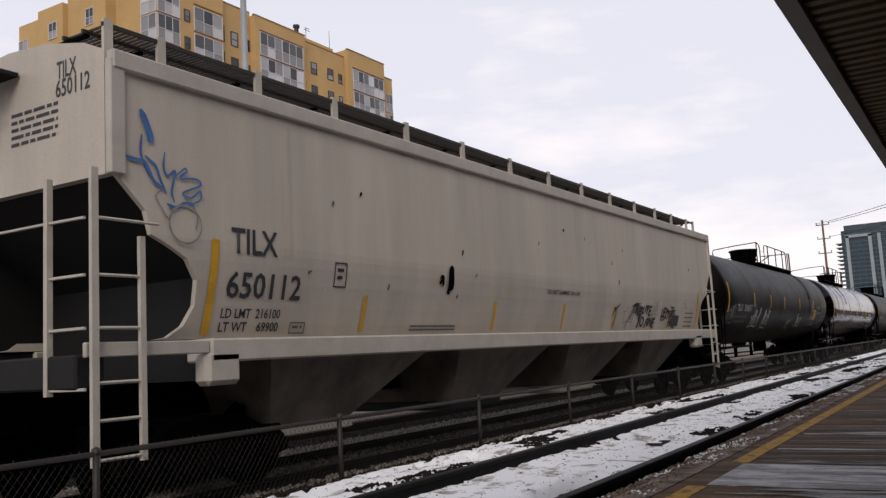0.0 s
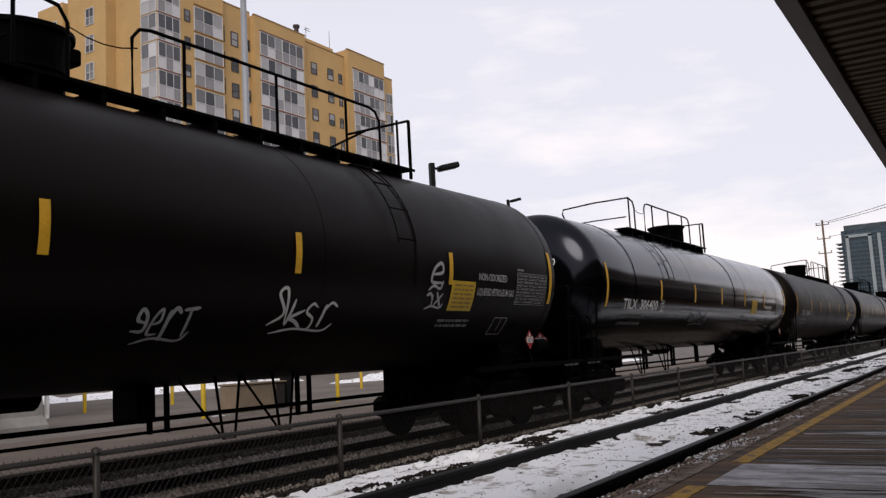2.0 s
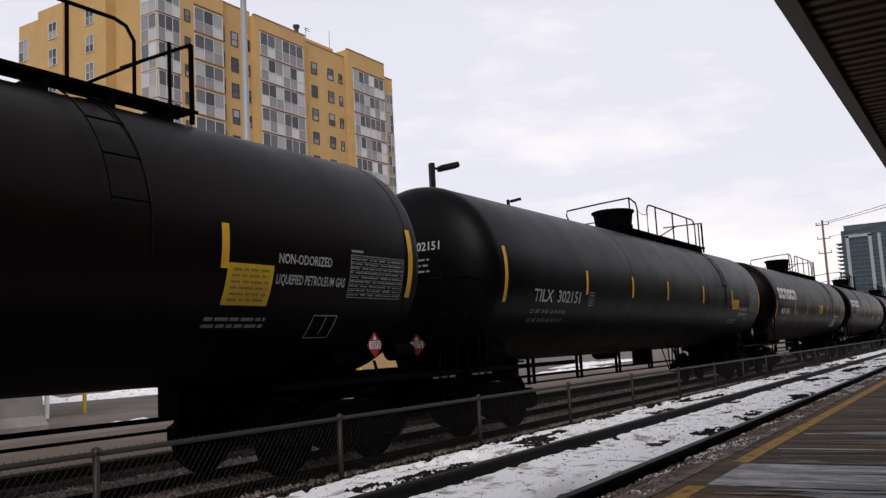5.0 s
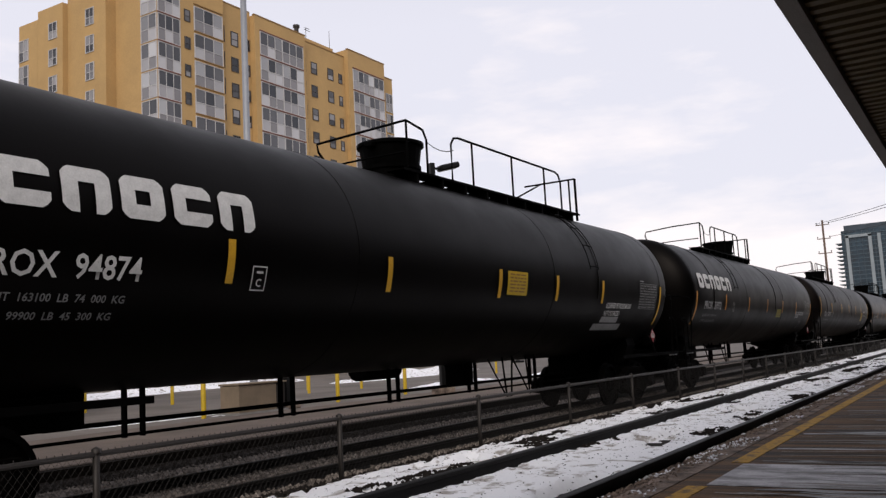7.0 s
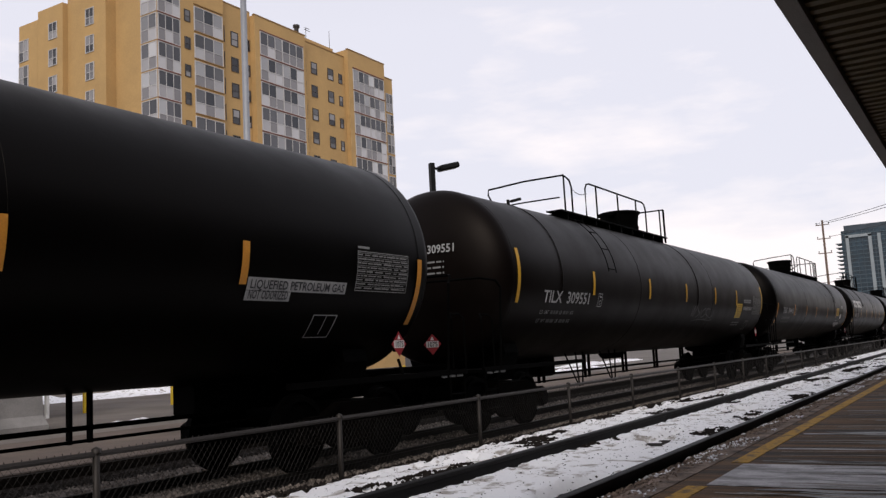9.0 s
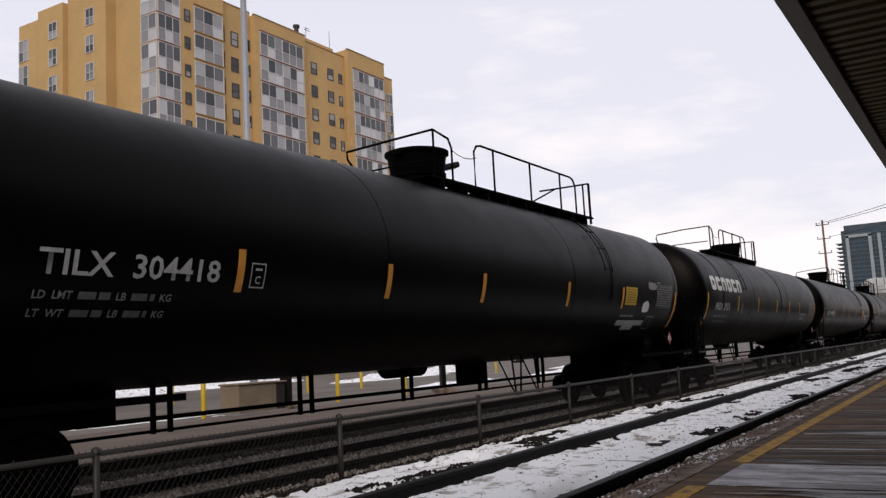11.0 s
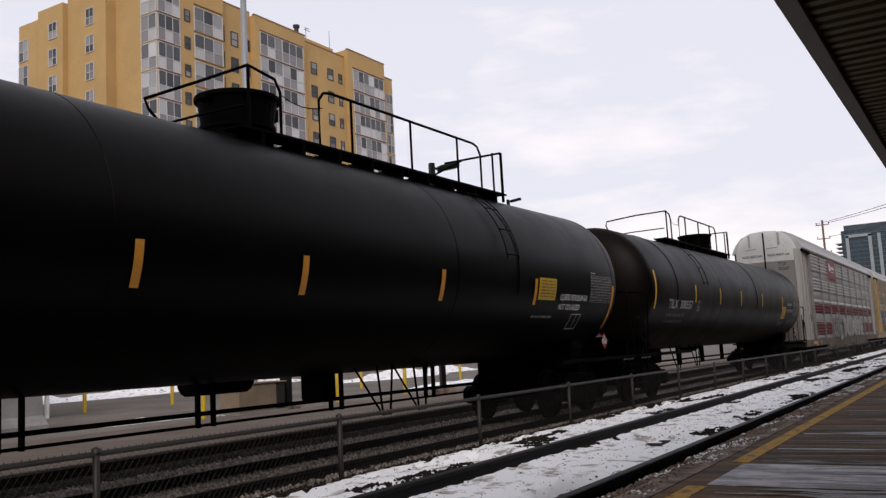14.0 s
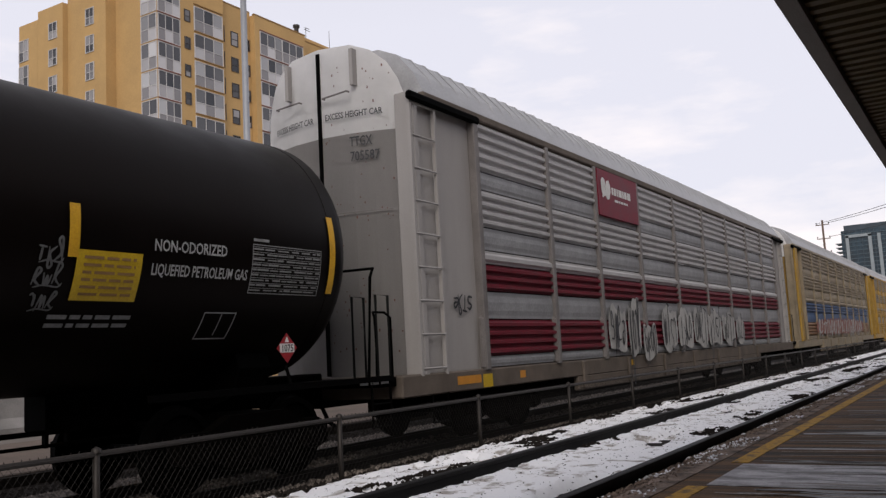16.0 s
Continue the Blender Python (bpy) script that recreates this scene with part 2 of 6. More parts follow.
PANE_DARK = window_glass("dark_window_pane", (0.02, 0.022, 0.028), (0.10, 0.10, 0.11), 0.1)
PANE_LIGHT = window_glass("curtained_window_pane", (0.05, 0.05, 0.056), (0.56, 0.56, 0.57), 0.12)
FRAME_PALE = surface("pale_window_frame", (0.62, 0.60, 0.59), 0.6, vary=0.2, bump=0.0)
PANE = window_glass("window_pane_glass", (0.015, 0.014, 0.015), (0.30, 0.29, 0.29), 0.12)
PANE_LOW = window_glass("balcony_pane_glass", (0.22, 0.21, 0.215), (0.54, 0.53, 0.54), 0.2)

# ---- small builders ----


def part(name, bm, material, parent=None, label="", smooth=False):
    """Links a bmesh as one mesh object under a thing or a part."""
    me = bpy.data.meshes.new(name)
    bmesh.ops.recalc_face_normals(bm, faces=bm.faces)
    bm.to_mesh(me)
    bm.free()
    for mat in material if isinstance(material, (list, tuple)) else [material]:
        me.materials.append(mat)
    if smooth:
        for p in me.polygons:
            p.use_smooth = True
    ob = new(name, me)
    if parent:
        ob.parent = parent
    return tagged(ob, label)


def add_box(bm, x0, x1, y0, y1, z0, z1, bevel=0.0, mat=0):
    vs = [bm.verts.new((x, y, z)) for x in (x0, x1) for y in (y0, y1) for z in (z0, z1)]
    faces = [bm.faces.new([vs[i] for i in q]) for q in ((0, 1, 3, 2), (4, 6, 7, 5), (0, 4, 5, 1), (2, 3, 7, 6), (0, 2, 6, 4), (1, 5, 7, 3))]
    for f in faces:
        f.material_index = mat
    if bevel:
        edges = list({e for f in faces for e in f.edges})
        bmesh.ops.bevel(bm, geom=edges, offset=bevel, segments=1, affect="EDGES")


def box(x0, x1, y0, y1, z0, z1, bevel=0.0):
    bm = bmesh.new()
    add_box(bm, x0, x1, y0, y1, z0, z1, bevel)
    return bm


def add_tube(bm, pts, r, sides=6):
    """A tube along points."""
    pts = [Vector(p) for p in pts]
    rings = []
    for i, p in enumerate(pts):
        d = (pts[min(i + 1, len(pts) - 1)] - pts[max(i - 1, 0)]).normalized()
        a = d.cross(Vector((0, 0, 1)))
        if a.length < 0.05:
            a = d.cross(Vector((1, 0, 0)))
        a.normalize()
        b = d.cross(a)
        rings.append([bm.verts.new(p + a * (r * math.cos(k * math.tau / sides)) + b * (r * math.sin(k * math.tau / sides))) for k in range(sides)])
    for u, v in zip(rings, rings[1:]):
        for k in range(sides):
            bm.faces.new((u[k], u[(k + 1) % sides], v[(k + 1) % sides], v[k]))
    bm.faces.new(rings[0])
    bm.faces.new(rings[-1][::-1])


def tube(*runs, r=0.02, sides=6):
    bm = bmesh.new()
    for pts in runs:
        add_tube(bm, pts, r, sides)
    return bm


def lathe_x(profile, sides=48):
    """A body of revolution about the x axis from (x, radius) pairs."""
    bm = bmesh.new()
    rings = []
    for x, r in profile:
        if r < 1e-4:
            rings.append([bm.verts.new((x, 0, 0))])
        else:
            rings.append([bm.verts.new((x, r * math.cos(k * math.tau / sides), r * math.sin(k * math.tau / sides))) for k in range(sides)])
    for u, v in zip(rings, rings[1:]):
        for k in range(sides):
            q = [u[k % len(u)], u[(k + 1) % len(u)], v[(k + 1) % len(v)], v[k % len(v)]]
            q = list(dict.fromkeys(q))
            if len(q) > 2:
                bm.faces.new(q)
    return bm


def lathe_z(profile, sides=24, at=(0, 0, 0)):
    bm = lathe_x([(z, r) for z, r in profile], sides)
    bmesh.ops.transform(bm, matrix=Matrix.Translation(at) @ Matrix.Rotation(-math.pi / 2, 4, "Y"), verts=bm.verts)
    return bm


def extrude_x(outline, x0, x1):
    """A prism along x of an outline in (y, z)."""
    bm = bmesh.new()
    a = [bm.verts.new((x0, y, z)) for y, z in outline]
    b = [bm.verts.new((x1, y, z)) for y, z in outline]
    bm.faces.new(a)
    bm.faces.new(b[::-1])
    for i in range(len(a)):
        j = (i + 1) % len(a)
        bm.faces.new((a[i], b[i], b[j], a[j]))
    return bm


def empty(name, m=None):
    ob = new(name)
    if m:
        ob.matrix_basis = m
    return ob


LETTER_MESHES = {}


def letters(text, size, spread=1.0):
    """The mesh of a line of writing in the built-in font: x along, y up, from its lower left corner."""
    key = (text, size, spread)
    if key not in LETTER_MESHES:
        cu = bpy.data.curves.new("writing", "FONT")
        cu.body, cu.size, cu.space_character = text, size, spread
        cu.resolution_u, cu.offset = 2, size * 0.016
        tmp = bpy.data.objects.new("writing", cu)
        LETTER_MESHES[key] = bpy.data.meshes.new_from_object(tmp)
        bpy.data.objects.remove(tmp)
    bm = bmesh.new()
    bm.from_mesh(LETTER_MESHES[key])
    return bm


# ---- the ground and the tracks ----
TRAIN_Y, TRAIN_Z = 8.125, -0.375
NEAR_Y = 3.21
FENCE_Y = 5.6
EDGE_Y = 11.3
FAR = 1500.0
CAN_Y, CAN_Z = 1.08, 3.4


def sheet(name, ys, zs, material, label, x0, x1, category):
    """A ground strip along the tracks with a solid depth, from a section of heights."""
    low = -1.2
    outline = list(zip(ys, zs)) + [(ys[-1], low), (ys[0], low)]
    ob = part(name, extrude_x(outline, x0, x1), material)
    return tagged(ob, label, category, kind="structure")


ground = part("ground", box(-1500, 3000, -1500, 3000, -2.0, -0.62), ASPHALT)
tagged(ground, "broad flat paved ground reaching the horizon", "ground", kind="structure")
sheet("platform", [-6.0, 2.12], [0.0, 0.0], PLATFORM, "worn wet brown asphalt station platform with streaks", -60, FAR, "platform")
sheet("track_bed_near", [2.12, 2.40, 2.55, 4.3, 5.3, 5.75], [-0.10, -0.17, -0.16, -0.17, -0.27, -0.36], DIRT, "dark gritty stone bed of the near track", -60, FAR, "track bed")
sheet("track_bed_train", [5.75, 6.4, 10.35], [-0.40, -0.52, -0.51], BALLAST, "grey crushed stone ballast under the train track", -60, FAR, "ballast")
sheet("track_side", [10.35, 11.28], [-0.515, -0.50], DIRT, "dark brown grit strip beside the train track", -60, FAR, "ballast")
sheet("far_platform", [EDGE_Y, 16.6], [-0.335, -0.335], FAR_PAVE, "low grey-brown concrete platform beyond the train", -60, FAR, "platform")
sheet("far_platform_edge", [EDGE_Y - 0.06, EDGE_Y + 0.07], [-0.36, -0.331], DIRT, "dark crumbling asphalt edge of the far platform", -60, 400, "kerb")
sheet("parking_lot", [16.6, 62.0], [-0.36, -0.36], LOT, "grey parking lot with thin slush", -60, 500, "pavement")


def rail(y, z, label):
    prof = [(-0.07, -0.16), (0.07, -0.16), (0.07, -0.145), (0.012, -0.12), (0.012, -0.045), (0.037, -0.035), (0.037, -0.006), (0.028, 0), (-0.028, 0), (-0.037, -0.006), (-0.037, -0.035), (-0.012, -0.045), (-0.012, -0.12), (-0.07, -0.145)]
    ob = part("rail", extrude_x([(y + a, z + b) for a, b in prof], -60, FAR), RAIL_STEEL)
    return tagged(ob, label, "rail", kind="structure")


for dy in (-0.7175, 0.7175):
    rail(NEAR_Y + dy, 0.0, "rusty brown steel rail in trodden snow")
    rail(TRAIN_Y + dy, TRAIN_Z, "rusty brown steel rail on grey ballast")


def lump(x, y, scale, seed=0.0):
    return noise.noise(Vector((x * scale, y * scale, seed)))


def snow_height(x, y):
    """Trodden snow over the near track bed: low beside the rails, ragged towards the fence, with bare holes."""
    base = -0.075 - 0.08 * max(0.0, (y - 4.05) / 1.4)
    h = base + 0.016 * lump(x, y, 1.1) + 0.011 * lump(x, y, 4.5, 3.0) + 0.009 * lump(x, y, 13.0, 7.0) + 0.006 * lump(x, y, 31.0, 17.0)
    hole = lump(x * 0.35, y * 1.3, 1.6, 11.0) + 0.45 * lump(x, y, 5.0, 19.0)
    if hole > 0.22:
        h -= 0.45 * (hole - 0.22)
    for ry in (NEAR_Y - 0.7175, NEAR_Y + 0.7175):
        d = y - ry
        gap = 0.10 if d > 0 else 0.13
        if abs(d) < gap + 0.05 * lump(x, 0, 3.0, ry):
            h -= 0.10
    edge = 5.3 + 0.16 * lump(x, 0, 0.9, 5.0) + 0.10 * lump(x, 0, 3.7, 9.0)
    if y > edge:
        h -= min(0.3, (y - edge) * 1.5)
    if y < 2.62 + 0.05 * lump(x, 0, 2.0, 4.0):
        h -= 0.13
    return h


def snow_field(x0, x1, dx, y0, y1, dy):
    bm = bmesh.new()
    nx, ny = int((x1 - x0) / dx), int((y1 - y0) / dy)
    grid = [[bm.verts.new((x0 + i * dx, y0 + j * dy, snow_height(x0 + i * dx, y0 + j * dy))) for j in range(ny + 1)] for i in range(nx + 1)]
    for i in range(nx):
        for j in range(ny):
            bm.faces.new((grid[i][j], grid[i + 1][j], grid[i + 1][j + 1], grid[i][j + 1]))
    return bm


for x0, x1, dx, dy in ((-40.0, 3.0, 0.3, 0.1), (3.0, 24.0, 0.07, 0.06), (24.0, 90.0, 0.3, 0.1), (90.0, 420.0, 1.5, 0.2)):
    sn = part("snow", snow_field(x0, x1, dx, 2.4, 5.8, dy), SNOW, smooth=True)
    tagged(sn, "dirty trodden snow lying between and beside rails", "snow", kind="stuff")


def scatter_lumps(name, n, x0, x1, y0, y1, zf, r0, r1, mat, label, category, seed):
    rnd = random.Random(seed)
    verts, faces = [], []
    for _ in range(n):
        x, y = rnd.uniform(x0, x1), rnd.uniform(y0, y1)
        z, r = zf(x, y), rnd.uniform(r0, r1)
        k = len(verts)
        for dx, dy, dz in ((1, 0, 0), (0, 1, 0), (-1, 0, 0), (0, -1, 0), (0, 0, 1), (0, 0, -1)):
            s = r * rnd.uniform(0.6, 1.2)
            verts.append((x + dx * s + rnd.uniform(-r, r) * 0.3, y + dy * s + rnd.uniform(-r, r) * 0.3, z + dz * s * 0.7))
        for a, b2 in ((0, 1), (1, 2), (2, 3), (3, 0)):
            faces.append((k + a, k + b2, k + 4))
            faces.append((k + b2, k + a, k + 5))
    me = bpy.data.meshes.new(name)
    me.from_pydata(verts, [], faces)
    me.materials.append(mat)
    return tagged(new(name, me), label, category, kind="stuff")


def ballast_z(x, y):
    return -0.40 - 0.12 * min(1, (y - 5.75) / 0.65) if y < 6.4 else -0.515


scatter_lumps("ballast_stones", 30000, 2, 34, 6.9, 10.4, ballast_z, 0.022, 0.05, STONE, "loose grey crushed ballast stones", "ballast", 1)
scatter_lumps("dark_clods", 26000, 3, 34, 2.6, 5.75, lambda x, y: snow_height(x, y) - 0.006, 0.003, 0.016, DIRT, "dark grit and clods scattered on snow", "grit", 2)
scatter_lumps("dark_clods", 7000, 3, 34, 5.25, 6.3, lambda x, y: -0.27 - 0.2 * (y - 5.25), 0.012, 0.04, DIRT, "dark grit and clods beside the fence", "grit", 3)
scatter_lumps("dark_clods", 12000, 3, 34, 5.7, 7.05, lambda x, y: ballast_z(x, y) + 0.015, 0.02, 0.05, DIRT, "dark brown grit between fence and rail", "grit", 12)
scatter_lumps("dark_clods", 9000, 3, 40, 10.3, 11.2, lambda x, y: -0.51, 0.02, 0.05, DIRT, "dark brown grit below the far platform", "grit", 16)
scatter_lumps("brown_gravel", 16000, 3, 40, 2.02, 2.42, lambda x, y: 0.0 if y < 2.14 else -0.03 - 0.2 * (y - 2.14), 0.008, 0.024, BROWN_GRIT, "brown gravel along the platform edge", "gravel", 14)
scatter_lumps("snow_crumbs", 5500, 4, 34, 1.96, 2.42, lambda x, y: (0.01 if y < 2.14 else -0.02 - 0.2 * (y - 2.14)) - (0.2 if lump(x, y, 1.7, 41.0) < 0.08 else 0.0), 0.004, 0.017, SNOW, "crumbs of snow along the platform edge", "snow", 4)

def bare_z(x, y):
    """Grit shows where the snow has worn through in flat patches along the rails."""
    bare = lump(x * 0.45, y * 1.5, 1.3, 23.0) + 0.4 * lump(x, y, 4.5, 29.0)
    return snow_height(x, y) + (0.004 if bare > 0.43 and 2.65 < y < 5.3 else -0.2)


scatter_lumps("dark_clods", 90000, 3, 40, 2.65, 5.3, bare_z, 0.014, 0.034, DIRT, "dark grit where the snow is worn through", "grit", 8)

# platform markings: a worn yellow line in lengths, a joint, and pale wet slabs
for i, (x0, x1) in enumerate(((2.0, 5.95), (7.12, 30.0), (30.05, 120.0))):
    yl = part("yellow_line", box(x0, x1, 1.70, 1.83, -0.01, 0.004), YELLOW_LINE)
    tagged(yl, "worn yellow safety line painted along the platform", "line", kind="structure")
for x0, x1, y0, y1 in ((6.0, 7.05, -4.0, 1.72), (8.0, 8.06, -4.0, 1.66), (9.2, 9.26, -4.0, 1.65)):
    tagged(part("wet_slab", box(x0, x1, y0, y1, -0.02, 0.005), WET_SLAB), "wet concrete strip across the platform, pale sheen in its colour", "slab", kind="structure")
tagged(part("edge_slab", box(-20, 300, 1.93, 2.14, -0.3, 0.005), CONCRETE_DIRTY), "grey concrete coping along the platform edge", "kerb", kind="structure")



def streaks(name, n, mat, seed, w0, w1, z, label):
    """Wavy thin streaks of dried salt or damp running across the platform."""
    rnd = random.Random(seed)
    bm = bmesh.new()
    for _ in range(n):
        x, w = 4.5 + 24 * rnd.random() ** 1.6, rnd.uniform(w0, w1)
        ya, yb = rnd.uniform(-3.0, 0.9), rnd.uniform(1.0, 1.68)
        ph, am = rnd.uniform(0, 6), rnd.uniform(0.02, 0.09)
        prev = None
        for i in range(25):
            q = i / 24
            y = ya + (yb - ya) * q
            xx = x + am * math.sin(2.2 * y + ph) + 0.02 * math.sin(9 * y + 2 * ph)
            hw = w * (0.35 + 0.65 * math.sin(math.pi * min(1, q * 1.05))) * (0.8 + 0.3 * math.sin(5 * y + ph))
            pair = (bm.verts.new((xx - hw, y, z)), bm.verts.new((xx + hw, y, z)))
            if prev:
                bm.faces.new((prev[0], prev[1], pair[1], pair[0]))
            prev = pair
    return tagged(part(name, bm, mat), label, "stain", kind="stuff")


streaks("salt_streaks", 95, SALT, 6, 0.006, 0.034, 0.007, "pale dried salt streaks across the platform")
streaks("damp_streaks", 52, WET_DARK, 7, 0.02, 0.11, 0.006, "dark damp streaks across the platform")

# ---- the canopy overhead ----
canopy = empty("canopy")
tagged(canopy, "brown ribbed metal platform canopy with grey fascia", "canopy", kind="structure")
part("fascia", box(-20, 70, CAN_Y - 0.14, CAN_Y, CAN_Z, CAN_Z + 0.35), CANOPY_EDGE, canopy)
part("deck", box(-20, 70, -6, CAN_Y - 0.145, CAN_Z + 0.14, CAN_Z + 0.3), CANOPY_METAL, canopy)
rib = box(-0.05, 0.05, -6, CAN_Y - 0.15, CAN_Z + 0.06, CAN_Z + 0.135)
rib_ob = part("rib", rib, CANOPY_METAL, canopy)
for i in range(1, 150):
    o = new("rib", rib_ob.data)
    o.parent, o.location = canopy, (i * 0.2, 0, 0)

# added out of view so that the tank sides reflect dark, not sky
wall = part("wall_station", box(-60, 90, -6.6, -6.2, 0, 9.5), UNSEEN_WALL)
tagged(wall, "unseen plain dark wall added behind the platform to block sky", "wall", kind="structure")

# ---- the fence ----
fence = empty("fence")
tagged(fence, "low chain-link fence with galvanised posts between the tracks", "fence")
FT, FB = 0.385, -0.30
part("top_rail", tube([(-30, FENCE_Y, FT), (200, FENCE_Y, FT - 0.04)], r=0.021, sides=8), GALV, fence)
post_ob = None
for i in range(-4, 60):
    x = 4.16 + 2.81 * i
    if post_ob is None:
        bm = tube([(0, FENCE_Y, FB - 0.1), (0, FENCE_Y, FT + 0.02)], r=0.026, sides=8)
        cap = lathe_z([(FT, 0.036), (FT + 0.03, 0.034), (FT + 0.05, 0.0)], 8, (0, FENCE_Y, 0))
        me = bpy.data.meshes.new("cap")
        cap.to_mesh(me)
        cap.free()
        bm.from_mesh(me)
        post_ob = part("post", bm, GALV, fence, smooth=True)
    else:
        o = new("post", post_ob.data)
        o.parent = fence
        post_ob_next = o
        post_ob_next.location.x = x
post_ob.location.x = 4.16 - 2.81 * 4
bm = bmesh.new()
pitch, hgt = 0.062, FT - FB
for i in range(int(60 / pitch)):
    x = -2 + i * pitch
    for s in (1, -1):
        a, c = Vector((x, FENCE_Y + 0.004 * s, FB)), Vector((x + s * hgt * 0.8, FENCE_Y + 0.004 * s, FT))
        tri = [bm.verts.new(p + o2) for p in (a, c) for o2 in (Vector((0.0017, 0, 0)), Vector((-0.0017, 0, 0.0)), Vector((0, -0.0022, 0.0)))]
        for k in range(3):
            bm.faces.new((tri[k], tri[(k + 1) % 3], tri[3 + (k + 1) % 3], tri[3 + k]))
part("chain_link", bm, WIRE, fence)
bm = bmesh.new()
rnd = random.Random(5)
for i in range(900):
    x = -2 + i * pitch
    add_tube(bm, [(x, FENCE_Y, FT + 0.01), (x + rnd.uniform(-0.008, 0.008), FENCE_Y, FT + 0.028)], 0.003, 3)
part("wire_barbs", bm, WIRE, fence)

# ---- lamp posts, mast, poles ----


def lamp_post(x, y, z0, z1, head, label, arm=0.35):
    """A square post with a shoebox head on a short arm."""
    th = empty("lamp_post", pose(x, y, z0))
    tagged(th, label, "lamp post")
    h, r = z1 - z0, 0.085 * head
    part("post", box(-r, r, -r, r, 0, h, 0.01), BLACK_IRON, th)
    part("base", box(-0.3 * head, 0.3 * head, -0.3 * head, 0.3 * head, -0.2, 0.22, 0.03), CONCRETE_DIRTY if head < 1.5 else BLACK_IRON, th)
    part("arm", box(r, r + arm * head, -0.04, 0.04, h - 0.22, h - 0.14, 0.01), BLACK_IRON, th)
    bm = bmesh.new()
    add_box(bm, 0, 0.75 * head, -0.2 * head, 0.2 * head, 0, 0.2 * head, 0.05 * head)
    bmesh.ops.transform(bm, matrix=pose(r + arm * 0.6 * head, 0, h - 0.28, 0, -14, 0), verts=bm.verts)
    part("lamp_head", bm, BLACK_IRON, th)
    return th


l1 = lamp_post(24.57, 15.36, -0.335, 7.35, 1.0, "black square lamp post with a shoebox head")
l1.rotation_euler.z = radians(-30)
l2 = lamp_post(80, 40.9, -0.36, 16.4, 1.5, "distant dark lamp post with a shoebox head")
l2.rotation_euler.z = radians(-30)
mast = part("steel_mast", lathe_z([(-0.36, 0.19), (40, 0.11), (40, 0)], 14, (31.0, 30.0, 0)), POLE_STEEL, smooth=True)
tagged(mast, "tall tapered grey steel mast in the parking lot", "mast")

up = empty("utility_pole", pose(148.0, 20.6, -0.6))
tagged(up, "wooden utility pole with three crossarms", "utility pole")
part("shaft", lathe_z([(0, 0.22), (19.2, 0.15), (19.2, 0)], 10), WOOD_POLE, up)
for z in (18.4, 16.2, 13.9):
    part("crossarm", box(-0.08, 0.08, -1.0, 1.0, z, z + 0.13), WOOD_POLE, up)
    for yy in (-0.9, 0.9):
        part("insulator", lathe_z([(z + 0.16, 0.05), (z + 0.4, 0.09), (z + 0.45, 0)], 6, (0, yy, 0)), GALV, up)
for k, (z, dy) in enumerate(((18.2, -0.9), (18.2, 0.9), (16.0, -0.9))):
    pts = [(148 - 48 * q, 20.6 + dy - 30 * q, z - 0.1 - 3.0 * q * (1 - q) + 0.4 * q) for q in [i / 12 for i in range(13)]]
    tagged(part("power_line", tube(pts, r=0.035, sides=4), BLACK_IRON), "thin dark overhead power line", "cable")

# ---- the far side: bollards, barrier, cabinet, snow banks ----
for x, y, h in ((21.7, 17.45, 1.0), (30.84, 26.51, 1.0), (25.2, 17.3, 1.0), (36.95, 22.09, 1.0), (16.05, 17.3, 1.05), (18.7, 25.75, 1.0), (22.27, 25.62, 1.0), (27.85, 23.89, 1.0), (30.85, 23.48, 0.9), (46.0, 25.0, 1.0)):
    bo = part("bollard", lathe_z([(0, 0.065), (h - 0.05, 0.065), (h, 0.04), (h + 0.01, 0)], 12, (x, y, -0.37)), YELLOW_PAINT, smooth=True)
    tagged(bo, "yellow painted steel bollard in the parking lot", "bollard", "yellow bollards")
bm = extrude_x([(-0.35, 0), (-0.35, 0.12), (-0.14, 0.35), (-0.1, 0.86), (0.1, 0.86), (0.14, 0.35), (0.35, 0.12), (0.35, 0)], 6.0, 13.4)
bmesh.ops.translate(bm, vec=(0, 20.2, -0.365), verts=bm.verts)
tagged(part("concrete_barrier", bm, CONCRETE), "pale concrete roadside barrier", "barrier")
cab = empty("utility_cabinet", pose(17.0, 17.0, -0.37))
tagged(cab, "tan metal utility cabinet with a grey end", "cabinet")
part("cabinet_body", box(0, 1.45, 0, 0.7, 0.05, 0.78, 0.02), TAN_METAL, cab)
part("plinth", box(-0.06, 1.85, -0.06, 0.76, 0, 0.06), CONCRETE, cab)
part("end_panel", box(1.455, 1.8, 0, 0.7, 0.05, 0.78, 0.02), GALV, cab)
part("lid", box(-0.03, 1.84, -0.04, 0.74, 0.785, 0.83, 0.01), TAN_METAL, cab)
sp = empty("steel_post", pose(19.17, 17.3, -0.37))
tagged(sp, "short thick dark steel post on a footing", "post")
part("shaft", box(-0.13, 0.13, -0.13, 0.13, 0.1, 1.5, 0.02), BLACK_IRON, sp)
part("footing", box(-0.3, 0.3, -0.3, 0.3, 0, 0.12, 0.03), CONCRETE_DIRTY, sp)


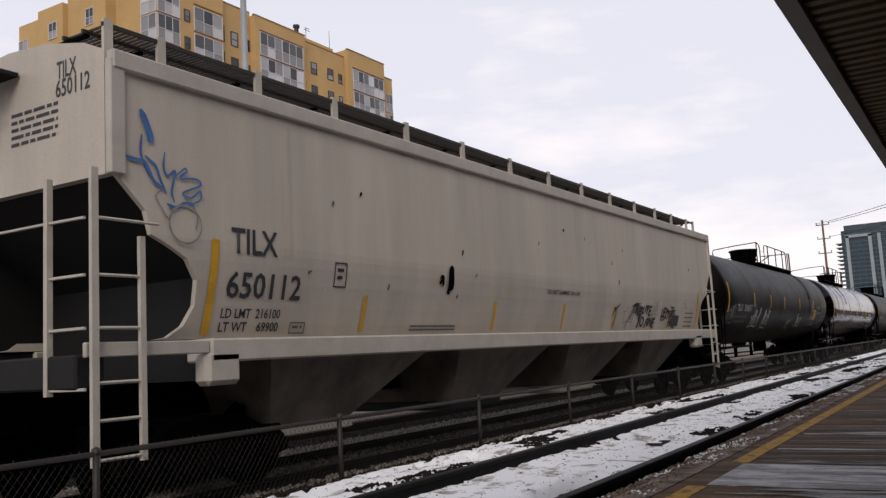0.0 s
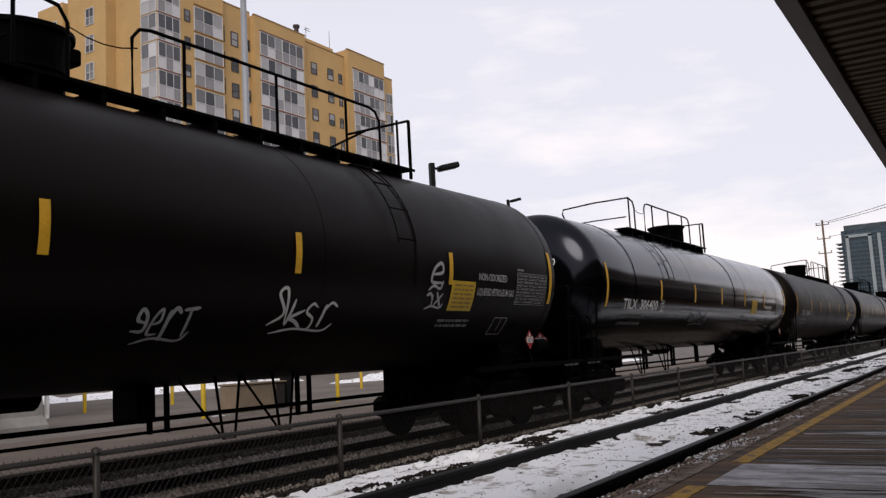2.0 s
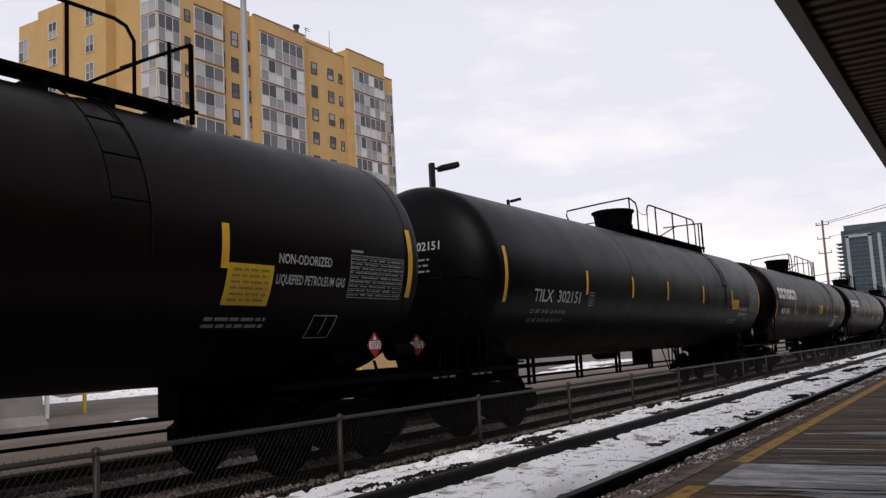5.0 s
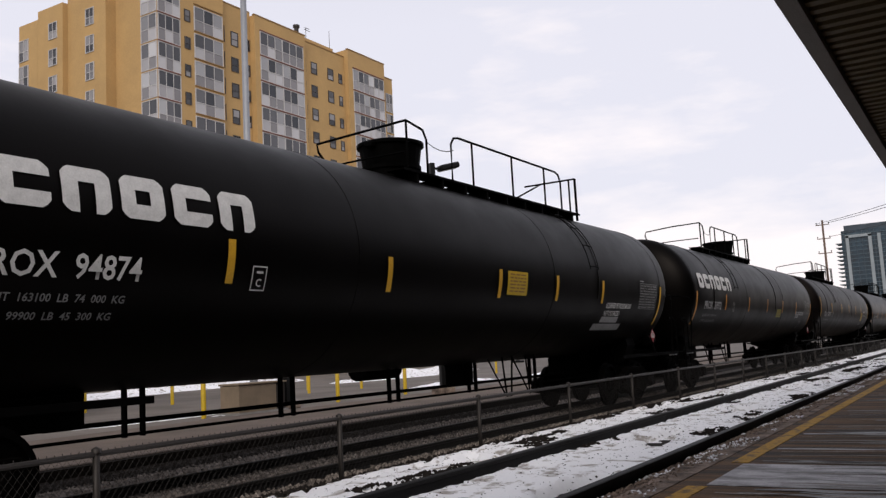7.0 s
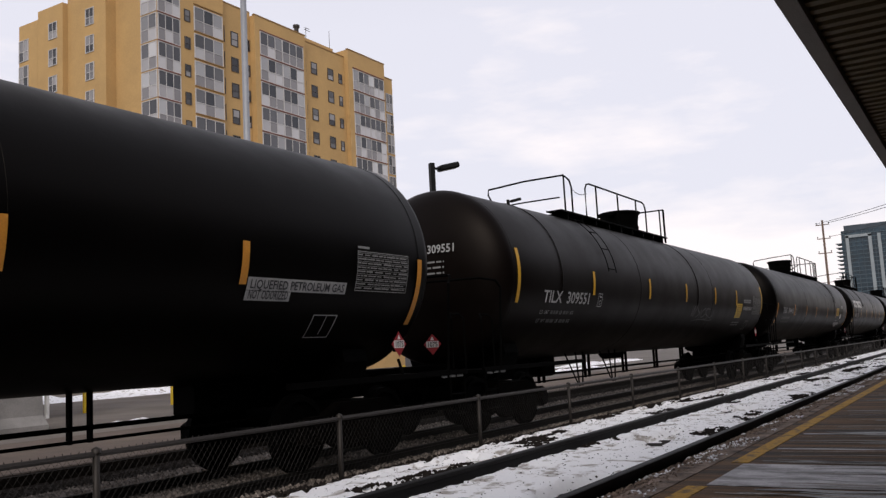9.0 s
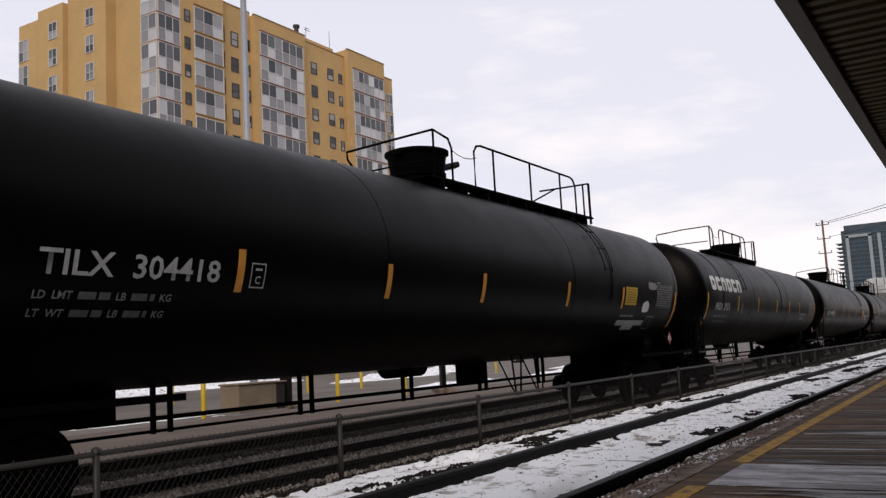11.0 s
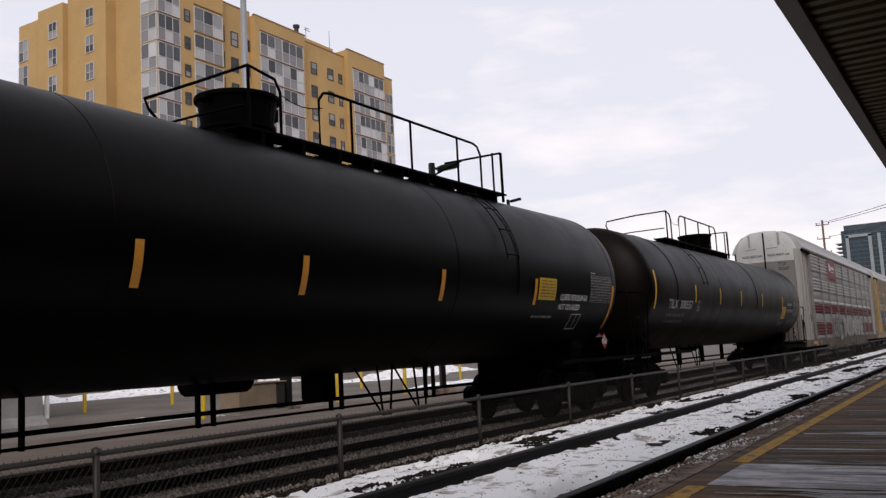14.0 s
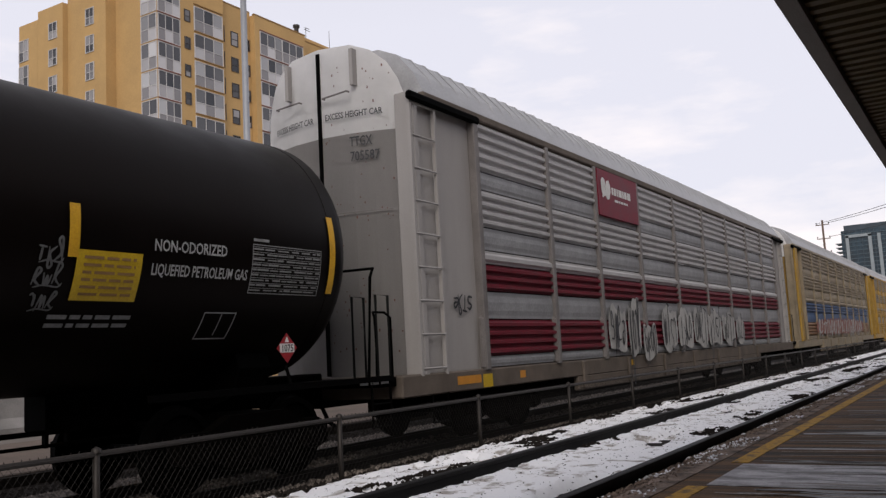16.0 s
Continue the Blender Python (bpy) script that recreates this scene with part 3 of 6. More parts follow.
def bank(x, y, sx, sy, h, seed):
    bm = bmesh.new()
    n = 26
    grid = []
    for i in range(n + 1):
        row = []
        for j in range(9):
            u, v = i / n * 2 - 1, j / 4 - 1
            r = max(0, 1 - u * u - v * v)
            row.append(bm.verts.new((x + u * sx, y + v * sy, -0.40 + h * math.sqrt(r) * (0.7 + 0.6 * lump(i * 0.4, j * 0.5, 1.0, seed)))))
        grid.append(row)
    for i in range(n):
        for j in range(8):
            bm.faces.new((grid[i][j], grid[i + 1][j], grid[i + 1][j + 1], grid[i][j + 1]))
    return tagged(part("snow_bank", bm, SNOW, smooth=True), "low ragged bank of ploughed snow on the lot", "snow bank", kind="stuff")


for i, (x, y, sx, sy, h) in enumerate(((15.5, 18.6, 2.6, 0.5, 0.16), (18.0, 17.6, 1.6, 0.3, 0.1), (24.0, 38.0, 9.0, 1.2, 0.5), (37.0, 40.0, 9.0, 1.4, 0.6), (44.0, 31.0, 6.0, 1.5, 0.35), (52.0, 34.0, 7.0, 2.0, 0.6), (33.0, 19.8, 4.0, 0.8, 0.2), (45.0, 19.5, 6.0, 1.0, 0.25), (60.0, 24.0, 9.0, 1.0, 0.3))):
    bank(x, y, sx, sy, h, i * 3.3)

# a shed with a dark green roof beyond the parking lot
shed = empty("station_shed")
tagged(shed, "brick shed with a dark green shingled roof and white gutter", "shed")
SX, SY, SZ = 19.32, 24.0, 6.30
part("wall", box(SX - 14, SX - 3.08, SY + 0.6, SY + 9.4, -0.4, SZ), SHED_BRICK, shed)
part("eave_beam", box(SX - 3.07, SX - 0.9, SY + 0.6, SY + 9.2, SZ - 0.95, SZ - 0.01), SHED_BRICK, shed, "dark boxed beam under the eave")
part("eave_post", box(SX - 2.72, SX - 2.62, SY + 0.7, SY + 0.8, -0.4, SZ - 0.96), WHITE_PAINT, shed)
bm = bmesh.new()
rv = [bm.verts.new(q) for q in ((SX - 15, SY, SZ), (SX, SY, SZ), (SX, SY + 10, SZ), (SX - 15, SY + 10, SZ), (SX - 10, SY + 5, SZ + 4.5), (SX - 5, SY + 5, SZ + 4.5))]
for q in ((0, 1, 5, 4), (1, 2, 5), (2, 3, 4, 5), (3, 0, 4), (0, 3, 2, 1)):
    bm.faces.new([rv[k] for k in q])
part("roof", bm, GREEN_ROOF, shed)
part("gutter", box(SX - 15, SX, SY - 0.12, SY - 0.01, SZ - 0.06, SZ + 0.1), WHITE_PAINT, shed)

# ---- the apartment block ----
apt = empty("apartment_building")
tagged(apt, "ochre stuccoed apartment tower with glazed balconies", "building")
BX, BY = 57.1, 67.0


def walls(x0, x1, y0, y1, z1, name="wall"):
    return part(name, box(x0, x1, y0, y1, -0.6, z1), OCHRE, apt)


walls(57.1, 66.1, 67.0, 73.28, 42.0)
walls(55.9, 66.1, 73.3, 79.5, 42.0)
walls(55.3, 66.1, 79.52, 83.8, 40.0)
walls(55.3, 66.1, 83.82, 87.2, 39.15)
walls(66.12, 70.9, 67.7, 86, 40.6)
walls(70.92, 79.6, 67.0, 86, 40.25)
walls(79.62, 88.0, 67.6, 86, 39.9)
walls(79.7, 87.0, 68.6, 76, 41.0, "penthouse")
walls(88.02, 96.1, 67.0, 86, 40.9)
walls(96.12, 99.2, 67.9, 84, 39.6)
for x0, x1, y0, z in ((70.85, 79.65, 66.95, 40.25), (87.95, 96.15, 66.95, 40.9), (66.15, 70.85, 67.65, 40.6), (79.66, 87.9, 67.55, 39.9), (96.15, 99.25, 67.85, 39.6)):
    part("parapet", box(x0, x1, y0, y0 + 0.35, z, z + 0.14), OCHRE_DARK, apt)
chim = part("chimney", lathe_z([(41, 0.28), (42.0, 0.28), (42.0, 0.42), (42.3, 0.42), (42.3, 0)], 10, (80.3, 68.9, 0)), GALV, apt)
part("mast", tube([(86.6, 68.8, 41), (86.6, 68.8, 43.4)], r=0.04, sides=4), GALV, apt)
part("antenna", tube([(82.2, 69, 41), (82.2, 69, 42.6)], [(81.9, 69, 42.3), (83.0, 69, 42.3)], [(81.9, 69, 42.5), (82.9, 69, 42.6)], r=0.04, sides=4), GALV, apt)

FLOOR_H, TOP_Z, FLOORS = 2.95, 38.25, 10
WIN = {}


def lattice(xs, zs, depth):
    """One connected frame of bars facing -y: open cells where both an odd column and an odd row meet."""
    bm = bmesh.new()
    v = {}

    def at(i, j):
        if (i, j) not in v:
            v[i, j] = bm.verts.new((xs[i], 0.01, zs[j]))
        return v[i, j]

    for i in range(len(xs) - 1):
        for j in range(len(zs) - 1):
            if i % 2 == 0 and i not in (0, len(xs) - 2) and j % 2 == 1:
                continue
            bm.faces.new((at(i, j), at(i + 1, j), at(i + 1, j + 1), at(i, j + 1)))
    out = bmesh.ops.extrude_face_region(bm, geom=list(bm.faces))
    bmesh.ops.translate(bm, vec=(0, -depth, 0), verts=[g for g in out["geom"] if isinstance(g, bmesh.types.BMVert)])
    bmesh.ops.recalc_face_normals(bm, faces=bm.faces)
    return bm



def window(x, y, ztop, w, h, facing, cols=1, rows=2, rust=False):
    """A window of frame, bars and panes, set proud on the wall. facing: 'front' or 'end'."""
    key = (w, h, cols, rows, rust)
    if key not in WIN:
        t = 0.07
        zs = [-h - t, -h, -t * 0.0, t] if rows == 1 else [-h - t, -h, -h * 0.55 - 0.03, -h * 0.55 + 0.03, 0.0, t]
        xs = [-t]
        for c in range(cols + 1):
            xs += [w * c / cols - t / 2, w * c / cols + t / 2]
        xs.append(w + t)
        fr = lattice(xs, zs, 0.07)
        m1 = bpy.data.meshes.new("window")
        fr.to_mesh(m1)
        fr.free()
        m1.materials.append(FRAME_GREY if cols == 1 else FRAME_PALE)
        panes = []
        for c in range(cols):
            pb = box(w * c / cols + 0.03, w * (c + 1) / cols - 0.03, -0.02, 0.015, -h * 0.55 + 0.03 if rows == 2 else -h, -0.02)
            m2 = bpy.data.meshes.new("pane")
            pb.to_mesh(m2)
            pb.free()
            m2.materials.append(PANE if cols == 1 or (cols == 2 and not rust) else (PANE_DARK if cols == 3 and c == 1 else PANE_LIGHT))
            panes.append(m2)
            if rows == 2:
                pb = box(w * c / cols + 0.03, w * (c + 1) / cols - 0.03, -0.02, 0.015, -h + 0.02, -h * 0.55 - 0.03)
                m3 = bpy.data.meshes.new("pane")
                pb.to_mesh(m3)
                pb.free()
                m3.materials.append(PANE_LOW if cols == 3 or rust else PANE)
                panes.append(m3)
        WIN[key] = (m1, panes)
    m1, panes = WIN[key]
    wo = new("window", m1)
    wo.parent = apt
    wo.matrix_basis = pose(x, y, ztop) if facing == "front" else pose(x, y, ztop, 0, 0, -90)
    for m2 in panes:
        po = new("pane", m2)
        po.parent = wo


for k in range(FLOORS):
    z = TOP_Z - FLOOR_H * k
    window(57.2, 66.98, z + 0.9, 2.75, 2.65, "front", 3, 2, True)
    window(57.08, 69.3, z + 0.9, 2.2, 2.65, "end", 2, 2, True)
    window(60.65, 66.98, z - 0.6, 0.65, 1.15, "front")
    window(61.95, 66.98, z + 0.1, 3.9, 2.55, "front", 3, 2)
    window(66.35, 67.68, z - 0.4, 0.45, 1.7, "front")
    window(67.9, 67.68, z - 0.7, 0.95, 1.5, "front")
    window(70.05, 67.68, z - 1.0, 0.6, 1.2, "front")
    window(71.75, 66.98, z + 0.25, 3.6, 2.6, "front", 3, 2, True)
    window(75.45, 66.98, z + 0.25, 3.6, 2.6, "front", 3, 2, True)
    window(79.85, 67.58, z - 0.5, 0.35, 1.7, "front")
    window(81.3, 67.58, z - 0.7, 1.0, 1.35, "front")
    window(84.5, 67.58, z - 0.7, 1.0, 1.35, "front")
    window(86.7, 67.58, z - 0.9, 0.6, 1.15, "front")
    window(89.0, 66.98, z + 0.2, 3.35, 2.6, "front", 3, 2)
    window(92.4, 66.98, z + 0.2, 3.35, 2.6, "front", 3, 2)
    window(97.5, 67.88, z - 0.9, 1.5, 2.5, "front", 2, 2)
    window(55.88, 76.45, z + 0.25, 1.25, 1.7, "end", 2, 2)
    window(55.28, 81.8, z - 0.15, 1.3, 1.7, "end", 2, 2)
    window(55.28, 87.1, z - 0.9, 1.6, 2.3, "end", 2, 2)
    for x0, x1, y0 in ((61.9, 65.95, 66.9), (71.7, 79.15, 66.9), (88.95, 95.85, 66.9), (57.15, 60.0, 66.9)):
        part("balcony_sill", box(x0, x1, y0, 66.995, z + (0.92 if x0 < 60 else 0.27) + 0.1, z + (0.92 if x0 < 60 else 0.27) + 0.22), FRAME_RUST if x0 not in (61.9,) else OCHRE_DARK, apt)

# ---- the distant glass tower ----
tw = empty("glass_tower")
tagged(tw, "distant blue-green glass residential tower with white frames", "building")
TX, TY0 = 695.0, 87.0
part("glass_body", box(TX, TX + 40, TY0 - 60, TY0 - 2, -0.6, 74), TOWER_GLASS, tw)
part("crown", box(TX + 2, TX + 36, TY0 - 50, TY0 - 4, 74, 78), TOWER_DARK, tw)
part("stair_core", box(TX + 2, TX + 10, TY0 - 58, TY0 - 52, 74, 79.5), WHITE_CLAD, tw)
slab = part("floor_slab", box(TX - 0.5, TX + 0.0, TY0 - 60, TY0 - 2, 0, 0.5), TOWER_SLAB, tw)
balc = part("balcony", box(TX + 2, TX + 20, TY0 - 2, TY0 + 2.5, 0, 0.5), WHITE_CLAD, tw)
for k in range(24):
    o = slab if k == 0 else new("floor_slab", slab.data)
    o.parent, o.location = tw, (0, 0, 3.0 * k + 2)
    if k < 22:
        o = balc if k == 0 else new("balcony", balc.data)
        o.parent, o.location = tw, (0, 0, 3.0 * k + 2)
for y in range(0, 58, 4):
    part("mullion", box(TX - 0.3, TX, TY0 - 60 + y, TY0 - 59.6 + y, 0, 74), TOWER_DARK, tw)
for y in (TY0 - 7, TY0 - 22, TY0 - 28):
    part("white_fin", box(TX - 1.4, TX - 0.5, y, y + 2.2, -0.6, 70), WHITE_CLAD, tw)
part("white_fin", box(TX - 1.4, TX - 0.5, TY0 - 22, TY0 - 4.7, 68.6, 70.6), WHITE_CLAD, tw)

# ---- the train: shared pieces ----


def travel(t):
    """Metres that the train has rolled by t: it runs at about 15.6 m/s and slows a little towards the end."""
    return 15.5815 * t + 0.01691 * t * t - 0.00124 * t ** 3


WHEEL_R = 0.46
R_TANK, Z_TANK = 1.535, 2.67
HEAD, DISH = 0.16, 0.55
movers, wheels = [], []


def make_truck_meshes():
    wl_ = bmesh.new()
    for y in (-0.7175, 0.7175):
        s = 1 if y > 0 else -1
        prof = [(y - s * 0.05, WHEEL_R + 0.028), (y - s * 0.03, WHEEL_R + 0.028), (y - s * 0.02, WHEEL_R), (y + s * 0.07, WHEEL_R - 0.004), (y + s * 0.07, WHEEL_R - 0.07), (y + s * 0.03, WHEEL_R - 0.09), (y + s * 0.02, 0.17), (y + s * 0.08, 0.13), (y + s * 0.08, 0.0)]
        w = lathe_x([(p[0], p[1]) for p in ([(y - s * 0.05, 0.0)] + prof)], 32)
        bmesh.ops.transform(w, matrix=Matrix.Rotation(math.pi / 2, 4, "Z"), verts=w.verts)
        me = bpy.data.meshes.new("w")
        w.to_mesh(me)
        w.free()
        wl_.from_mesh(me)
    add_tube(wl_, [(0, -0.95, 0), (0, 0.95, 0)], 0.08, 10)
    bmesh.ops.recalc_face_normals(wl_, faces=wl_.faces)
    wheel_me = bpy.data.meshes.new("wheelset")
    wl_.to_mesh(wheel_me)
    wl_.free()
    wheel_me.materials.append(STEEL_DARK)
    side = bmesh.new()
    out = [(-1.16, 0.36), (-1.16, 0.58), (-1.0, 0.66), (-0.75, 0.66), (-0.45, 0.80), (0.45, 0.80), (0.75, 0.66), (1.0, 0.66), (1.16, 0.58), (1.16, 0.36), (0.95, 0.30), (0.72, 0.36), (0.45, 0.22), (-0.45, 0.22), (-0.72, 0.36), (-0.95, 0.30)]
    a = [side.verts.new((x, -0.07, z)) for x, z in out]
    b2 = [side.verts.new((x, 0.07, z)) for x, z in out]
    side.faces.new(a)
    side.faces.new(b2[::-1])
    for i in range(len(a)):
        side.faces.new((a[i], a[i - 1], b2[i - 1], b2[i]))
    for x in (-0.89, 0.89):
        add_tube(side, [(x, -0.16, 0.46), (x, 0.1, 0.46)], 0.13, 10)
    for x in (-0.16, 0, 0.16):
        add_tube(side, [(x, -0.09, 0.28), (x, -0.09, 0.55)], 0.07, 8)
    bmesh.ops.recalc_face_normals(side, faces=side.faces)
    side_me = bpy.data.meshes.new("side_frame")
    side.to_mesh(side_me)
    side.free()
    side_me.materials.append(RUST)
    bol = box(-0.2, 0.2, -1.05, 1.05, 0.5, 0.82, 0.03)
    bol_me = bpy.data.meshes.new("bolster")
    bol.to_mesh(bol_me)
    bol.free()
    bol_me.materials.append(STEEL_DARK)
    return wheel_me, side_me, bol_me


WHEEL_ME, SIDE_ME, BOLSTER_ME = make_truck_meshes()


def add_truck(car, x):
    tr = new("truck", BOLSTER_ME)
    tr.parent, tr.location = car, (x, 0, 0)
    for y in (-1.0, 1.0):
        o = new("side_frame", SIDE_ME)
        o.parent, o.location = tr, (0, y, 0)
        if y > 0:
            o.rotation_euler.z = math.pi
    for dx in (-0.89, 0.89):
        o = new("wheelset", WHEEL_ME)
        o.parent, o.location = tr, (dx, 0, WHEEL_R)


def add_coupler(car, x, way):
    bm = bmesh.new()
    add_box(bm, min(x, x + way * 0.75), max(x, x + way * 0.75), -0.08, 0.08, 0.78, 0.96, 0.02)
    add_box(bm, x + way * 0.7 - 0.14, x + way * 0.7 + 0.14, -0.16, 0.16, 0.70, 1.02, 0.05)
    part("coupler", bm, RUST, car)
    part("air_hose", tube([(x + way * 0.2, -0.3, 0.85), (x + way * 0.4, -0.32, 0.5), (x + way * 0.62, -0.25, 0.42)], r=0.03), STEEL_DARK, car)


def on_tank(bm, u0, a0, lift=0.014):
    """Lays a flat drawing on the near side of the tank: x along it from u0, y up along the round from angle a0 (degrees)."""
    for v in bm.verts:
        a = radians(a0) + v.co.y / R_TANK
        r = R_TANK + lift + v.co.z
        v.co = Vector((u0 + v.co.x, -r * math.cos(a), Z_TANK + r * math.sin(a)))
    return bm


def on_side(bm, x0, z0, y):
    """Lays a flat drawing on an upright side facing -y."""
    for v in bm.verts:
        v.co = Vector((x0 + v.co.x, y - v.co.z, z0 + v.co.y))
    return bm


def on_end(bm, x, y0, z0):
    """Lays a flat drawing on an upright end facing -x; it reads from +y to -y."""
    for v in bm.verts:
        v.co = Vector((x - v.co.z, y0 - v.co.x, z0 + v.co.y))
    return bm


def flat(w, h, nx=1, ny=4, x0=0.0, y0=0.0, bm=None, skew=0.0):
    bm = bm or bmesh.new()
    g = [[bm.verts.new((x0 + w * i / nx + skew * j / ny, y0 + h * j / ny, 0)) for j in range(ny + 1)] for i in range(nx + 1)]
    for i in range(nx):
        for j in range(ny):
            bm.faces.new((g[i][j], g[i + 1][j], g[i + 1][j + 1], g[i][j + 1]))
    return bm


def frame_flat(w, h, t, bm=None, x0=0.0, y0=0.0, skew=0.0):
    bm = bm or bmesh.new()
    for q in ((x0, y0, w, t, 0.0), (x0 + skew, y0 + h - t, w, t, 0.0)):
        flat(q[2], q[3], 1, 1, q[0], q[1], bm)
    for xx in (x0, x0 + w - t):
        flat(t, h, 1, 4, xx, y0, bm, skew)
    return bm


def bars(w, rows, h, gap, seed, bm=None, x0=0.0, y0=0.0, words=True):
    """Rows of small unreadable writing as broken bars."""
    rnd = random.Random(seed)
    bm = bm or bmesh.new()
    for r in range(rows):
        x = 0.0
        while x < w:
            n = rnd.uniform(0.06, 0.22) if words else w
            n = min(n, w - x)
            flat(n, h, 1, 1, x0 + x, y0 + r * gap, bm)
            x += n + 0.03
    return bm


STROKES = [0]


def ribbon(bm, pts, w):
    """A flat brush stroke along a smooth line through points in the drawing's plane; later strokes lie on earlier ones."""
    pts = [Vector((q[0], q[1], 0)) for q in pts]
    if len(pts) < 20:
        ends = [pts[0] * 2 - pts[1]] + pts + [pts[-1] * 2 - pts[-2]]
        fine = []
        for p0, p1, p2, p3 in zip(ends, ends[1:], ends[2:], ends[3:]):
            for k in range(7):
                q = k / 7
                fine.append(0.5 * (2 * p1 + (p2 - p0) * q + (2 * p0 - 5 * p1 + 4 * p2 - p3) * q * q + (3 * p1 - p0 - 3 * p2 + p3) * q ** 3))
        pts = fine + [pts[-1]]
    STROKES[0] = (STROKES[0] + 1) % 6
    z0 = STROKES[0] * 0.0016
    prev = None
    for i, c in enumerate(pts):
        d = (pts[min(i + 1, len(pts) - 1)] - pts[max(i - 1, 0)])
        d = d.normalized() if d.length > 1e-6 else Vector((1, 0, 0))
        taper = min(1.0, 0.45 + 4.0 * min(i, len(pts) - 1 - i) / len(pts))
        n = Vector((-d.y, d.x, 0)) * w * taper / 2
        up = Vector((0, 0, z0 + i * 0.00003))
        q = (bm.verts.new(c + n + up), bm.verts.new(c - n + up))
        if prev:
            bm.faces.new((prev[0], prev[1], q[1], q[0]))
        prev = q


def scribble(w, h, n, thick, seed, bm=None, x0=0.0, y0=0.0):
    """A spray-can tag: looping strokes that advance along x."""
    rnd = random.Random(seed)
    bm = bm or bmesh.new()
    for k in range(n):
        cx = x0 + w * (k + 0.5) / n
        cw, ch = w / n * rnd.uniform(0.55, 0.95), h * rnd.uniform(0.35, 0.55)
        ph, turns = rnd.uniform(0, 6.28), rnd.uniform(0.8, 1.7)
        f1, f2 = rnd.choice((1, 1, 2, 3)), rnd.choice((1, 2, 2))
        pts = []
        lean, wob = rnd.uniform(-0.25, 0.35), rnd.uniform(0.1, 0.3)
        for i in range(44):
            q = i / 43 * math.tau * turns
            px_ = 0.5 * math.sin(f1 * q + ph) + 0.18 * math.sin(2.3 * q + ph) + wob * math.sin(3.7 * q)
            py_ = math.cos(f2 * q + ph * 0.7) + 0.25 * math.sin(3.1 * q + ph)
            pts.append((cx + cw * (0.8 * px_ + lean * py_ * 0.5), y0 + h / 2 + ch * 0.85 * py_))
        ribbon(bm, pts, thick)
    return bm


def placard(car, u, y, z, facing):
    """A red hazard diamond with a white middle on a bracket."""
    s = 0.17
    d = bmesh.new()
    q = [d.verts.new(p) for p in ((0, -s, 0.004), (s, 0, 0.004), (0, s, 0.004), (-s, 0, 0.004))]
    d.faces.new(q)
    put = (lambda b3: on_side(b3, u, z, y)) if facing == "side" else (lambda b3: on_end(b3, u, y, z))
    pl = part("placard", put(d), RED_PAINT, car, "red diamond hazard placard")
    part("panel", put(shift(flat(0.24, 0.1, 1, 1, -0.12, -0.05), 0.007)), WHITE_PAINT, pl)
    fl = bmesh.new()
    fl.faces.new([fl.verts.new(p) for p in ((-0.035, 0.065, 0.007), (0.035, 0.065, 0.007), (0.02, 0.1, 0.007), (0, 0.13, 0.007), (-0.02, 0.1, 0.007))])
    part("flame", put(fl), WHITE_PAINT, pl)
    part("number", put(shift(fit_width(letters("1075", 0.11), 0.2), 0.010, -0.1, -0.038)), BLACK_LETTER, pl)
    if facing == "side":
        part("bracket", box(u - 0.1, u + 0.1, y + 0.01, y + 0.03, z - 0.1, z + 0.1), STEEL_DARK, car)
        part("bracket_post", tube([(u, y + 0.02, z - 0.2), (u, y - 0.05, 1.08)], r=0.02), STEEL_DARK, car)
    else:
        part("bracket", box(u + 0.01, u + 0.03, y - 0.1, y + 0.1, z - 0.1, z + 0.1), STEEL_DARK, car)


def shift(bm, dz, dx=0.0, dy=0.0):
    for v in bm.verts:
        v.co += Vector((dx, dy, dz))
    return bm



def blob_shape(w, h, seed):
    """A ragged patch of spray paint."""
    rnd = random.Random(seed)
    bm = bmesh.new()
    n = max(12, int(w / 0.06))
    prev = None
    ph = rnd.uniform(0, 6)
    for i in range(n + 1):
        e = max(0.0, math.sin(math.pi * i / n)) ** 0.14
        x = w * i / n
        lo = h * (0.5 - e * (0.43 + 0.06 * math.sin(5.1 * x + ph)))
        hi = h * (0.5 + e * (0.40 + 0.07 * math.sin(7.3 * x + 2 * ph) + 0.04 * math.sin(17 * x + ph)))
        q = (bm.verts.new((w * i / n, lo, 0)), bm.verts.new((w * i / n, hi, 0)))
        if prev:
            bm.faces.new((prev[0], q[0], q[1], prev[1]))
        prev = q
    return bm


# ---- tank cars ----


